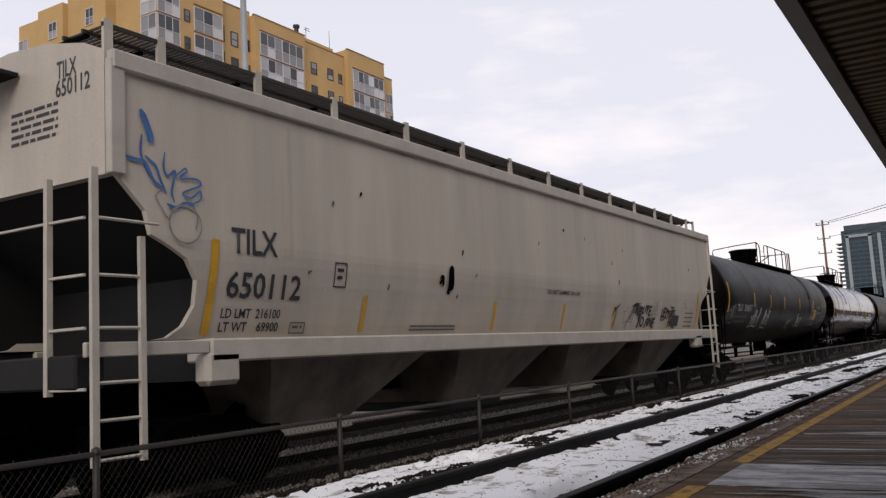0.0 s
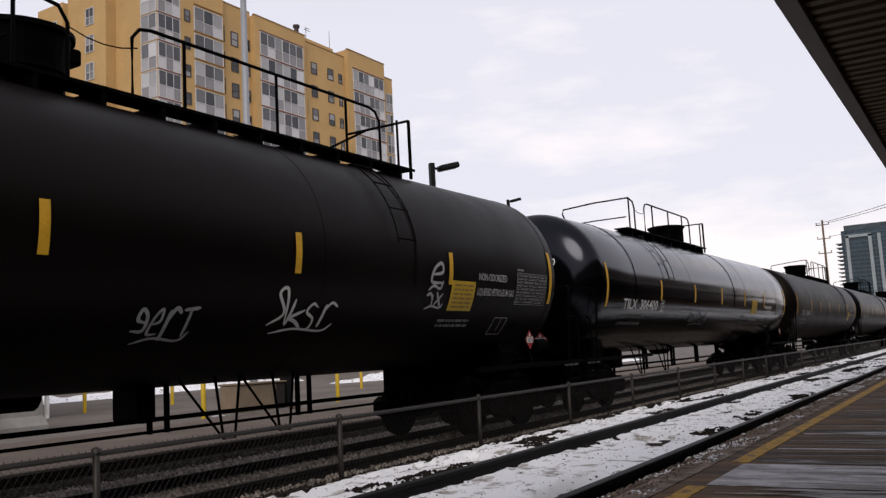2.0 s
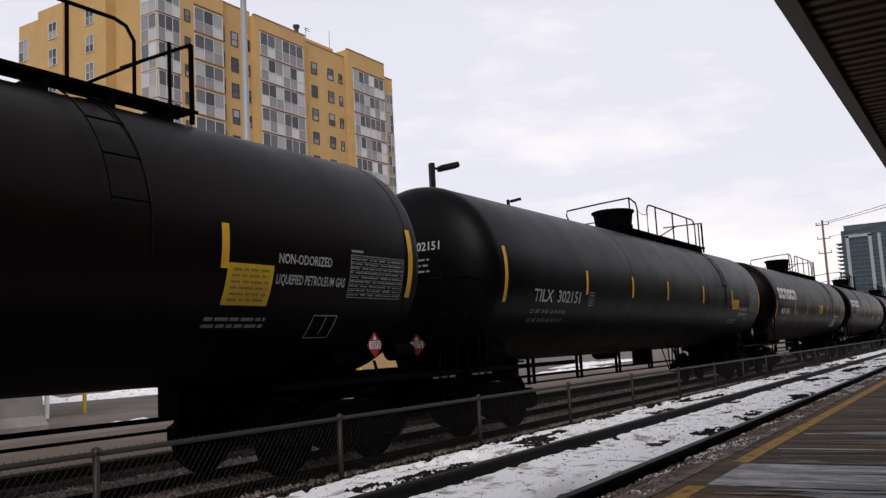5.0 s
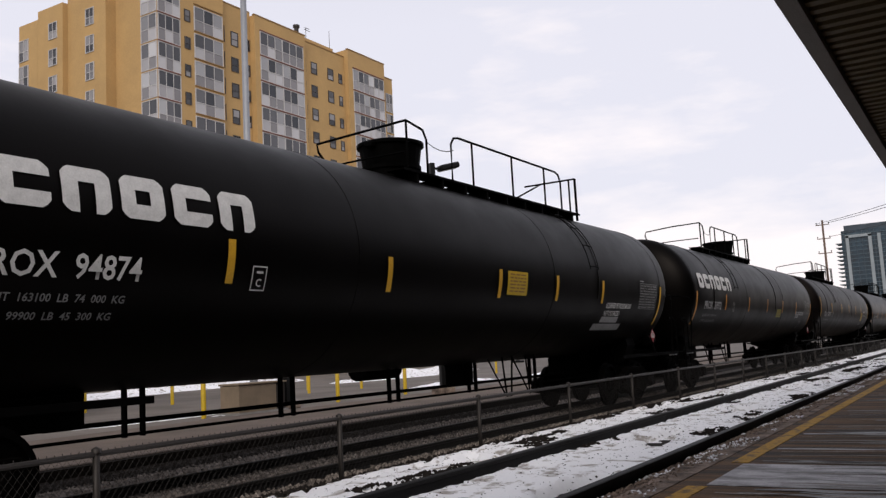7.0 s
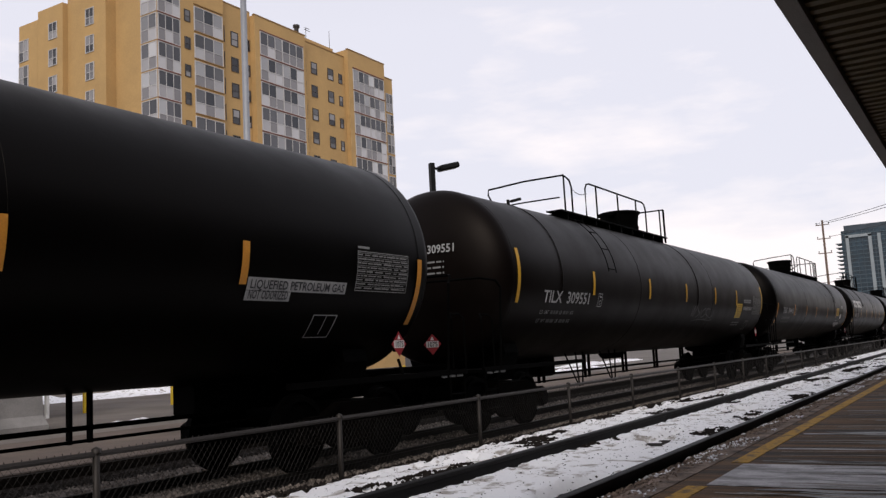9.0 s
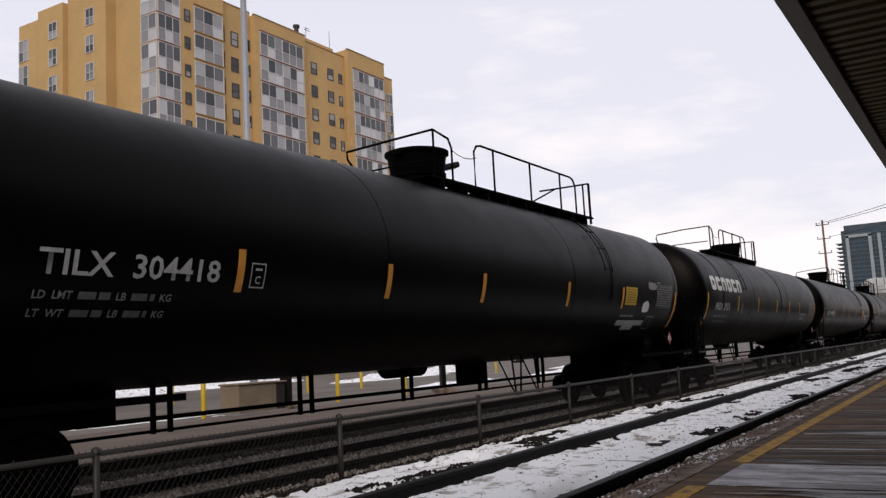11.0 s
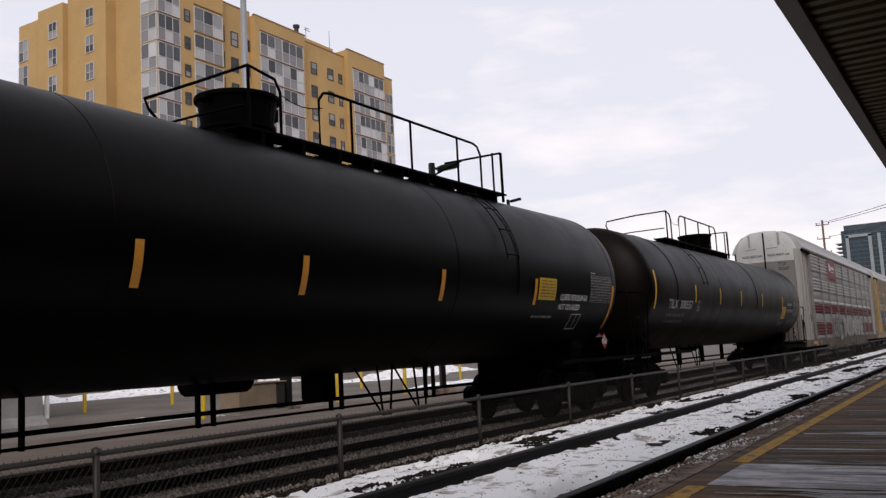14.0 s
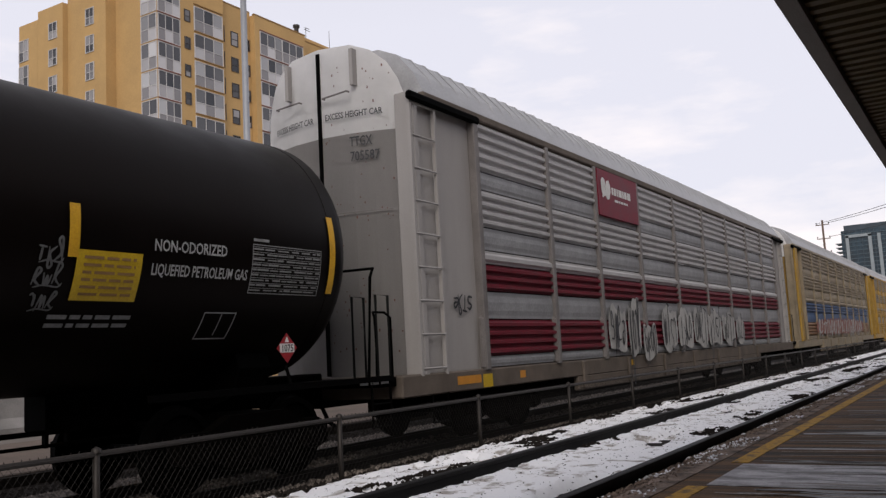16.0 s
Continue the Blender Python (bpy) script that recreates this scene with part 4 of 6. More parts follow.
def tank_base(length, style):
    """The bare tank car: x runs from the front tape (0) to the rear tape (length); the track lies at z = 0."""
    car = empty("tank_car")
    prof = [(-HEAD - DISH, 0.0)] + [(-HEAD - DISH * math.cos(q), R_TANK * math.sin(q)) for q in [radians(v) for v in (8, 16, 25, 35, 45, 55, 65, 75, 83)]]
    n = 12
    tail = 0.38 if style == "A" and length < 18 else 0.15
    body = prof + [(-HEAD + (length + HEAD + tail) * i / n, R_TANK) for i in range(n + 1)] + [(length + tail - HEAD - x, r) for x, r in reversed(prof)]
    bm = lathe_x(body, 72)
    bmesh.ops.translate(bm, vec=(0, 0, Z_TANK), verts=bm.verts)
    part("tank", bm, BLACK, car, smooth=True)
    bands = (1.75, length / 2 + 1.45) if style == "B" else (length / 2 + 4.9,)
    for u in bands:
        pts = [(u, -(R_TANK + 0.01) * math.cos(a), Z_TANK + (R_TANK + 0.01) * math.sin(a)) for a in [radians(v) for v in range(-15, 200, 8)]]
        part("jacket_band", tube(pts, r=0.007, sides=4), BLACK, car)
    for u in (-HEAD + 0.02, length - 0.02, length * 0.33, length * 0.66):
        pts = [(u, -(R_TANK + 0.001) * math.cos(a), Z_TANK + (R_TANK + 0.001) * math.sin(a)) for a in [radians(v) for v in range(-90, 271, 5)]]
        part("weld_seam", tube(pts, r=0.003, sides=4), BLACK, car)
    # sills, saddles, couplers, steps
    for x, way in ((-0.35, -1), (length + 0.35, 1)):
        inner = x - way * 3.2
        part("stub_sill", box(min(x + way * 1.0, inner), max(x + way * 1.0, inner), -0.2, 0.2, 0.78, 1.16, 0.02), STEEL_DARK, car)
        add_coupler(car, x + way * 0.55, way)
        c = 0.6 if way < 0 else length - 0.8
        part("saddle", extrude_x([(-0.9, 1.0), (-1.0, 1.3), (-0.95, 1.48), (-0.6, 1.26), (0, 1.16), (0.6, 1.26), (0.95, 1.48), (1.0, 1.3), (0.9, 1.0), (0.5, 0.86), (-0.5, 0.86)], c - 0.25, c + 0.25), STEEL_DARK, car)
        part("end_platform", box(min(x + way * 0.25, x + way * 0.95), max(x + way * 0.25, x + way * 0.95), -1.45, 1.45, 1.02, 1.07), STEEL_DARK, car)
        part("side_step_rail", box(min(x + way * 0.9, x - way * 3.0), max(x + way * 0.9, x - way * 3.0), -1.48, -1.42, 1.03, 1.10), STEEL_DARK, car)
        xe = x + way * 0.72
        part("end_handrail", tube([(xe - way * 0.35, -1.47, 1.07), (xe - way * 0.35, -1.55, 2.35), (xe - way * 0.25, -1.52, 2.46), (xe, -1.35, 2.5), (xe + way * 0.03, 0, 2.52), (xe, 1.35, 2.5), (xe - way * 0.35, 1.55, 2.35), (xe - way * 0.35, 1.47, 1.07)], r=0.02), STEEL_DARK, car)
        part("grab_iron", tube([(x + way * 0.9, -1.46, 1.07), (x + way * 0.9, -1.46, 1.85), (x + way * 0.85, -1.4, 1.92), (x + way * 0.6, -1.4, 1.92), (x + way * 0.55, -1.46, 1.85), (x + way * 0.55, -1.46, 1.07)], r=0.017), STEEL_DARK, car)
        bm = bmesh.new()
        for sx in (x + way * 0.45, x + way * 0.85):
            add_tube(bm, [(sx, -1.45, 1.05), (sx, -1.45, 0.45)], 0.018, 5)
        for z in (0.47, 0.75):
            add_tube(bm, [(x + way * 0.45, -1.45, z), (x + way * 0.85, -1.45, z)], 0.016, 5)
        part("sill_step", bm, STEEL_DARK, car)
        for k in range(3):
            part("white_stripe", box(x + way * (0.28 + 0.22 * k) - 0.08, x + way * (0.28 + 0.22 * k) + 0.08, -1.462, -1.452, 1.0, 1.05), GREY_PAINT, car)
        add_truck(car, c)
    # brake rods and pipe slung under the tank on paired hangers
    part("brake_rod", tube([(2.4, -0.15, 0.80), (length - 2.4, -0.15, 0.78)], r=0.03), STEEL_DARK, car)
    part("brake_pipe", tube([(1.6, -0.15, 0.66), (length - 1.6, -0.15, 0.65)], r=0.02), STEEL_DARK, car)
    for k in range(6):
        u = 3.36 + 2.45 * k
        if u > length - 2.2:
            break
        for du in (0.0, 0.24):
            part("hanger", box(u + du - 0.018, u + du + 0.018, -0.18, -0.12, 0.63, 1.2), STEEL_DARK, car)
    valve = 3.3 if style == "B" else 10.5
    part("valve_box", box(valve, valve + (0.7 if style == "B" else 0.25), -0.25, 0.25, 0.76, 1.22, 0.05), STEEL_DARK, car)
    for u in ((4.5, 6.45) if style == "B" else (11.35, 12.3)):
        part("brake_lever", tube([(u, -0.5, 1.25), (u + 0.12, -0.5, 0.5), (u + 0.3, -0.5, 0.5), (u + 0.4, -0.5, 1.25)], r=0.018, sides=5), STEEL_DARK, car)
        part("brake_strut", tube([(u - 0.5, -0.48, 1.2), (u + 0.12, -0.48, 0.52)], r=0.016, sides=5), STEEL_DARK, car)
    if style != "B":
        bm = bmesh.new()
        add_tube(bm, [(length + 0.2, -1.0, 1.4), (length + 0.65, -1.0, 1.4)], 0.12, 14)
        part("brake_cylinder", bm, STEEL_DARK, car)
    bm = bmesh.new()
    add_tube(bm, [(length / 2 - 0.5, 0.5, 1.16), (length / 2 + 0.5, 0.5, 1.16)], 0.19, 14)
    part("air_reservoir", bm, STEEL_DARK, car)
    # dome, walkway and rails on top
    dome_u = length / 2
    top = Z_TANK + R_TANK
    part("dome", lathe_z([(top - 0.12, 0.46), (top + 0.16, 0.46), (top + 0.16, 0.50), (top + 0.22, 0.50), (top + 0.22, 0.47), (top + 0.56, 0.52), (top + 0.56, 0.56), (top + 0.61, 0.56), (top + 0.63, 0.5), (top + 0.66, 0.0)], 28, (dome_u, 0, 0)), STEEL_DARK, car, smooth=False)
    part("dome_latch", box(dome_u + 0.5, dome_u + 0.68, -0.12, 0.12, top + 0.42, top + 0.6, 0.02), STEEL_DARK, car)
    part("dome_latch", box(dome_u - 0.64, dome_u - 0.5, -0.08, 0.08, top + 0.48, top + 0.58, 0.02), STEEL_DARK, car)
    w0, w1 = (dome_u - 0.6, dome_u + 6.3) if style != "B" else (3.88, dome_u + 1.95)
    for y in (-0.5, 0.5):
        bm = bmesh.new()
        add_box(bm, w0, w1, y - 0.16, y + 0.16, top + 0.03, top + 0.045)
        add_box(bm, w0, w1, y - 0.17, y - 0.155, top + 0.015, top + 0.055)
        add_box(bm, w0, w1, y + 0.155, y + 0.17, top + 0.015, top + 0.055)
        part("walkway", bm, STEEL_DARK, car)
    for k in range(9):
        u = w0 + (w1 - w0) * (k + 0.5) / 9
        part("walkway_bracket", box(u - 0.025, u + 0.025, -0.66, 0.66, top - 0.2, top + 0.03), STEEL_DARK, car)
    hi = 5.05
    r2 = 0.021
    l_top, l_end = (w0 + 0.37, w0 + 0.77) if style == "B" else (dome_u - 0.43, dome_u + 0.15)
    for y in (-0.62,):
        part("loop_rail", tube([(l_end, y, top), (l_end, y, hi - 0.22), (l_end - 0.1, y, hi - 0.07), (l_top, y, hi), (w0 + 0.1, 0.2, hi - 0.06), (w0 - 0.08, 1.0, hi - 0.16), (w0 + 0.05, 1.08, hi - 0.26), (w0 + 0.7, 1.1, hi - 0.75)], r=r2), STEEL_DARK, car)
        part("rail_post", tube([(l_top, y, top), (l_top, y, hi)], r=r2), STEEL_DARK, car)
        part("low_rail", tube([(w0 + 0.1, y, top + 0.32), (w0 + 0.0, 0.2, top + 0.3), (w0 - 0.1, 0.9, top + 0.26), (w0 - 0.05, 1.0, top - 0.2)], r=0.017), STEEL_DARK, car)
        s0 = l_end + 0.78
        s1 = w1 - (1.6 if style == "B" else 0.85)
        part("hand_rail", tube([(s0, y, top), (s0, y, hi - 0.15), (s0 + 0.1, y, hi - 0.03), (s0 + 0.25, y, hi), (s1 - 0.25, y, hi), (s1 - 0.1, y, hi - 0.04), (s1, y, hi - 0.18), (s1, y, top)], r=r2), STEEL_DARK, car)
        for q in (0.16, 0.5, 0.82):
            u = s0 + (s1 - s0) * q
            part("rail_post", tube([(u, y, top), (u, y, hi)], r=r2), STEEL_DARK, car)
        part("end_post", tube([(w1 - 0.05, y, top - 0.1), (w1 - 0.05, y, hi)], r=0.03), STEEL_DARK, car)
        pts = [(l_end + 0.85 * q, y, hi - 0.25 - 0.3 * q * (1 - q)) for q in (0, 0.25, 0.5, 0.75, 1)]
        part("chain", tube(pts, r=0.008, sides=4), STEEL_DARK, car)
    part("end_rail", tube([(w1 - 0.05, -0.62, hi), (w1 - 0.05, 0.62, hi)], [(w1 - 0.35, -0.6, hi - 0.05), (w1 - 0.35, -0.6, top)], [(w1 - 0.6, 0.62, hi - 0.35), (w1 - 0.05, 0.2, hi)], r=r2), STEEL_DARK, car)
    # ladder over the near side
    lu = 4.0 if style == "B" else dome_u + 4.4
    bm = bmesh.new()
    for du in (0.0, 0.42):
        add_tube(bm, [(lu + du, -(R_TANK + 0.07) * math.cos(a), Z_TANK + (R_TANK + 0.07) * math.sin(a)) for a in [radians(v) for v in range(6, 63, 6)]], 0.009, 4)
    for v in range(8, 60, 16):
        a = radians(v)
        add_tube(bm, [(lu + du, -(R_TANK + 0.08) * math.cos(a), Z_TANK + (R_TANK + 0.08) * math.sin(a)) for du in (0.0, 0.42)], 0.011, 4)
    part("ladder", bm, STEEL_DARK, car)
    return car



def block_shape(kind):
    """A rounded white block, closed, open to one side or with a short slot."""
    bm = bmesh.new()
    nx, ny = 6, 6
    ww, hh = 0.5, 0.42
    v = {}

    def at(i, j):
        if (i, j) not in v:
            x, y = ww * i / nx, hh * j / ny
            if i in (0, nx) and j in (0, ny):
                x += 0.035 if i == 0 else -0.035
                y += 0.03 if j == 0 else -0.03
            v[i, j] = bm.verts.new((x, y, 0))
        return v[i, j]

    for i in range(nx):
        for j in range(ny):
            hole = 2 <= i < 4 and 2 <= j < 4
            if kind == 1:
                hole = hole or (i >= 4 and 2 <= j < 4)
            if kind == 2:
                hole = hole or (2 <= i < 4 and j < 2)
            if not hole:
                bm.faces.new((at(i, j), at(i + 1, j), at(i + 1, j + 1), at(i, j + 1)))
    return bm


BASES = {}

# strokes of a quick spray-can hand, each letter in a box one wide and one high
HAND = (
    (((0.1, 0.0), (0.12, 0.5), (0.18, 1.25)), ((0.85, 0.75), (0.22, 0.38), (0.55, 0.2), (0.95, -0.1))),
    (((0.12, 0.38), (0.75, 0.5), (0.62, 0.85), (0.22, 0.62), (0.2, 0.12), (0.95, 0.1)),),
    (((0.9, 0.85), (0.45, 0.98), (0.18, 0.68), (0.78, 0.4), (0.72, 0.0), (0.05, 0.02)),),
    (((0.18, -0.05), (0.25, 0.8)), ((0.2, 0.5), (0.55, 0.85), (0.95, 0.72))),
    (((0.0, 0.95), (0.2, 0.1), (0.45, 0.85), (0.6, 0.05), (1.0, 1.1)),),
    (((0.15, 0.0), (0.45, 1.35), (0.8, 1.2), (0.35, 0.45), (0.95, -0.05)),),
    (((0.05, 0.9), (0.95, 0.05)), ((0.9, 1.0), (0.1, -0.1))),
    (((0.5, 0.9), (0.12, 0.5), (0.4, 0.05), (0.85, 0.35), (0.6, 0.9), (0.3, 0.8)),),
    (((0.0, 1.1), (0.95, 1.0)), ((0.5, 1.05), (0.42, -0.1))),
)


def hand_tag(w, h, n, thick, seed, flourish=True):
    """A spray-can tag of n quick letters, leaning and uneven, with a stroke below."""
    rnd = random.Random(seed)
    bm = bmesh.new()
    step = w / n
    for k in range(n):
        g = HAND[rnd.randrange(len(HAND))]
        sx, sy = step * rnd.uniform(0.85, 1.25), h * rnd.uniform(0.55, 0.9)
        lean, dy = rnd.uniform(0.0, 0.3), h * rnd.uniform(0.0, 0.2)
        flip, turn = rnd.random() < 0.5, rnd.random() < 0.4
        for stroke in g:
            stroke = [(1 - x if flip else x, 0.9 - y if turn else y) for x, y in stroke]
            ribbon(bm, [(k * step + sx * (x + lean * y) + rnd.uniform(-0.02, 0.02) * w / n, dy + sy * y) for x, y in stroke], thick * rnd.uniform(0.8, 1.2))
    if flourish:
        ribbon(bm, [(0.1 * w, -0.12 * h), (0.45 * w, 0.02 * h), (0.9 * w, -0.05 * h), (1.05 * w, 0.18 * h)], thick * 0.8)
    return bm


def on_head(bm, y0, z0):
    """Lays a flat drawing on the tank's front head; it reads from +y to -y."""
    for v in bm.verts:
        yy, zz = y0 - v.co.x, z0 + v.co.y
        q = min(0.999, math.sqrt(yy * yy + (zz - Z_TANK) ** 2) / R_TANK)
        v.co = Vector((-HEAD - DISH * math.sqrt(1 - q * q) - 0.02, yy, zz))
    return bm


def arc(degrees):
    return radians(degrees) * R_TANK


# how each owner's cars are marked: tape heights on the ends and sides, head number, placards
LIVERY = {
    "TILX": dict(ends=(14.0, -20.6), sides=(5.0, -12.4), head=(0.24, 3.03, 0.92), side_placard=(0.68, 1.5), end_placard=(-0.45, 1.5)),
    "PROX": dict(ends=(-0.9, -35.6), sides=(-1.1, -18.3), head=(0.5, 3.15, 0.82), side_placard=(0.36, 1.5), end_placard=(-0.2, 1.51)),
    "NATX": dict(ends=(-4.4, -38.8), sides=(-4.6, -21.6), head=(0.24, 2.95, 0.97), side_placard=(0.3, 1.42), end_placard=(-0.29, 1.4)),
}


def tank_car(s, length, style, paint, marks, number, label, tapes, num, warn=None, names=(), strips=(), data=None, outline=None, small=(), logo=None, tags=(), patches=(), tape=None, white=None, livery=None, faded=False, limits=("LD LMT ##### LB #### KG", "LT WT ##### LB #### KG")):
    """One tank car: its running gear and tank by style, then its own tapes, numbers, panels and tags (u along, angle in degrees)."""
    key = (length, style)
    if key not in BASES:
        BASES[key] = tank_base(length, style)
        car = BASES[key]
    else:
        car = copy_thing(BASES[key], pose(0, 0, 0))
        for ch in list(car.children):
            if ch.name.split(".")[0] not in KEEP:
                for g in list(ch.children_recursive):
                    bpy.data.objects.remove(g)
                bpy.data.objects.remove(ch)
    tagged(car, label, "tank car", "tank cars of the train")
    for ch in car.children:
        if ch.name.split(".")[0] in ("tank", "jacket_band", "weld_seam") and ch.data.materials[0] is not paint:
            me = ch.data.copy()
            me.materials.clear()
            me.materials.append(paint)
            ch.data = me
    lv = LIVERY[livery or marks]
    tp, wp = tape or YELLOW_TAPE, white or LETTER_GREY
    for u in (0.0, length):
        part("tape", on_tank(flat(0.105, arc(lv["ends"][0] - lv["ends"][1]), 1, 8, -0.052), u, lv["ends"][1], 0.012), tp, car)
    for u in tapes:
        part("tape", on_tank(flat(0.105, arc(lv["sides"][0] - lv["sides"][1]), 1, 5, -0.052), u, lv["sides"][1], 0.012), tp, car)
    u0, u1, a0 = num
    nb = letters(marks + "  " + number, 0.31)
    part("car_number", on_tank(fit_width(nb, u1 - u0), u0, a0), wp, car, "car number in worn white lettering")
    for k, words in enumerate(limits):
        x, row = 0.0, bmesh.new()
        dim = bmesh.new()
        for wd in words.split():
            if wd.startswith("#"):
                bars(len(wd) * 0.066, 1, 0.07, 0.1, s + k, dim, x, 0.0)
                x += len(wd) * 0.066 + 0.06
            else:
                lt = letters(wd, 0.105)
                wid = max(v.co.x for v in lt.verts)
                shift(lt, 0.0, x)
                me = bpy.data.meshes.new("row")
                lt.to_mesh(me)
                lt.free()
                row.from_mesh(me)
                bpy.data.meshes.remove(me)
                x += wid + 0.06
        a = a0 - (8.2, 14.6)[k]
        part("load_limit", on_tank(row, u0, a), LETTER_MID, car)
        part("load_limit", on_tank(dim, u0, a), LETTER_DIM, car)
    iu = (3.95 if logo else 3.27 if marks == "NATX" else 3.55)
    part("inspection_box", on_tank(flat(0.1, 0.025, 1, 1, 0.065, 0.19, frame_flat(0.22, 0.27, 0.014)), iu, a0 - 1.6), wp, car)
    part("inspection_letter", on_tank(letters("C", 0.12), iu + 0.07, a0 + 0.2), wp, car)
    if logo:
        lu, la = logo
        em = part("emblem", on_tank(block_shape(0), lu, la), WHITE_PAINT, car, "row of six white block shapes")
        for k in range(1, 6):
            part("emblem_block", on_tank(block_shape(k % 3), lu + 0.605 * k, la), WHITE_PAINT, em)
    if warn:
        wu, wa, ww, wh = warn
        wpn = part("warning_panel", on_tank(flat(ww, arc(wh), 2, 4), wu, wa, 0.012), FADED_YELLOW if faded else YELLOW_PAINT, car, "faded yellow-green warning panel" if faded else "yellow warning panel with fine print")
        rows = 4 if wh < 13 else 6
        part("fine_print", on_tank(bars(ww - 0.14, rows, 0.026, (arc(wh) - 0.06) / rows, s + 5, None, 0.07, 0.05), wu, wa, 0.018), OCHRE_DARK, wpn)
    for text, n0, n1, na in names:
        part("cargo_name", on_tank(fit_width(letters(text, 0.155), n1 - n0), n0, na), wp, car)
    for text, n0, n1, top_a, low_a in strips:
        st = part("name_strip", on_tank(flat(n1 - n0, arc(top_a - low_a), 4, 2), n0, low_a, 0.011), LETTER_GREY, car, "worn white strip")
        if text:
            part("cargo_name", on_tank(fit_width(letters(text, 0.14), n1 - n0 - 0.08), n0 + 0.04, low_a + 0.9, 0.016), BLACK_LETTER, st)
    if data:
        d0, d1, da, db = data
        dw, dh = d1 - d0, arc(da - db)
        dp = bmesh.new()
        rnd = random.Random(int(s))
        for r in range(9):
            x = 0.0
            while x < dw - 0.05:
                n = min(rnd.uniform(0.04, 0.2), dw - 0.01 - x)
                flat(n, dh * rnd.uniform(0.026, 0.042), 1, 1, x, r * dh / 9.3 + 0.012, dp)
                x += n + rnd.choice((0.012, 0.02, 0.05))
            flat(dw, 0.006, 1, 1, 0, r * dh / 9.3 + 0.04, dp)
        frame_flat(dw + 0.02, dh + 0.02, 0.01, dp, -0.01, -0.02)
        flat(0.24, 0.03, 1, 1, 0.0, dh + 0.03, dp)
        part("data_panel", on_tank(dp, d0, db), LETTER_MID, car)
    if outline:
        part("outline_box", on_tank(flat(0.012, 0.26, 1, 3, 0.24, 0.05, frame_flat(0.45, 0.33, 0.014)), *outline), wp, car)
    for su, sa, sw, rows in small:
        part("small_print", on_tank(bars(sw, rows, 0.042, 0.085, s + 9 + su), su, sa), LETTER_MID, car)
    du, dz = lv["side_placard"]
    placard(car, length - du, -1.38, dz, "side")
    placard(car, -1.1, lv["end_placard"][0], lv["end_placard"][1], "end")
    hy, hz, hw = lv["head"]
    part("head_number", on_head(fit_width(letters(marks + " " + number, 0.2), hw), hy, hz), wp, car)
    part("head_print", on_head(bars(hw * 0.8, 3, 0.03, 0.095, s + 3), hy, hz - 0.36), LETTER_MID, car)
    for u0, u1, a0, h, n, thick, sd, mat in tags:
        part("graffiti", on_tank(hand_tag(u1 - u0, h, n, thick, sd), u0, a0, 0.012), mat, car, "quick spray-painted graffiti tag")
    for u, a, w, h, mat in patches:
        part("paint_patch", on_tank(blob_shape(w, h, int(u * 10)), u, a, 0.011), mat, car)
    for ch in car.children_recursive:
        if ch.name.split(".")[0] in ("load_limit", "fine_print", "data_panel", "small_print", "cargo_name", "inspection_box", "car_number", "head_number", "head_print"):
            tagged(ch, kind="stuff")
    movers.append((car, s))
    return car


def fit_width(bm, want):
    w = max(v.co.x for v in bm.verts)
    for v in bm.verts:
        v.co.x *= want / w
    return bm


KEEP = {"tank", "jacket_band", "weld_seam", "stub_sill", "coupler", "air_hose", "saddle", "end_platform", "side_step_rail", "end_handrail", "grab_iron", "sill_step", "white_stripe", "truck", "brake_rod", "brake_pipe", "hanger", "valve_box", "brake_lever", "brake_strut", "air_reservoir", "brake_cylinder", "dome", "dome_latch", "walkway", "walkway_bracket", "loop_rail", "rail_post", "low_rail", "hand_rail", "end_post", "chain", "end_rail", "ladder"}
LPG = "LIQUEFIED PETROLEUM GAS"
LT, LP = 18.45, 17.63

tank_car(27.12, LT, "A", BLACK_DULL, "TILX", "308657", "dull black tank car with white graffiti tags", (3.41, 6.02, 8.51, 11.69, 15.03), (1.08, 3.11, -18.4),
         warn=(15.08, -27.0, 0.69, 17.0), names=(("NON-ODORIZED", 15.85, 16.78, -8.6), (LPG, 15.84, 17.06, -17.2)), data=(17.15, 18.27, -2.0, -21.2), outline=(16.65, -43.0), small=((14.95, -37.0, 0.9, 2),),
         tags=((0.06, 0.95, -33, 0.7, 4, 0.032, 3, LETTER_MID), (3.2, 4.55, -38, 0.5, 5, 0.045, 4, WHITE_PAINT), (5.1, 6.05, -40, 0.8, 4, 0.045, 5, WHITE_PAINT), (9.6, 10.3, -42, 0.5, 4, 0.04, 6, LETTER_GREY), (11.4, 12.5, -38, 0.45, 4, 0.04, 7, WHITE_PAINT), (14.42, 14.9, -25, 0.32, 2, 0.04, 8, LETTER_GREY), (14.42, 14.8, -14, 0.5, 1, 0.05, 28, LETTER_GREY)))
tank_car(48.37, LT, "B", BLACK_GLOSS, "TILX", "306400", "clean glossy black tank car", (3.52, 6.38, 9.14, 12.0, 14.84), (1.01, 3.3, -21.4),
         warn=(13.03, -21.1, 0.71, 16.6), names=(("NON-ODORIZED", 14.94, 16.05, -14.2), (LPG, 14.94, 16.18, -20.5)), data=(16.87, 18.0, -1.0, -20.8), outline=(15.97, -39.5), small=((13.0, -30.0, 1.0, 1), (14.8, -30.0, 0.6, 1)),
         tags=((6.15, 7.8, -35, 0.42, 6, 0.03, 9, LETTER_DIM), (11.9, 12.1, -38, 0.5, 1, 0.03, 10, LETTER_DIM)), white=WHITE_PAINT)
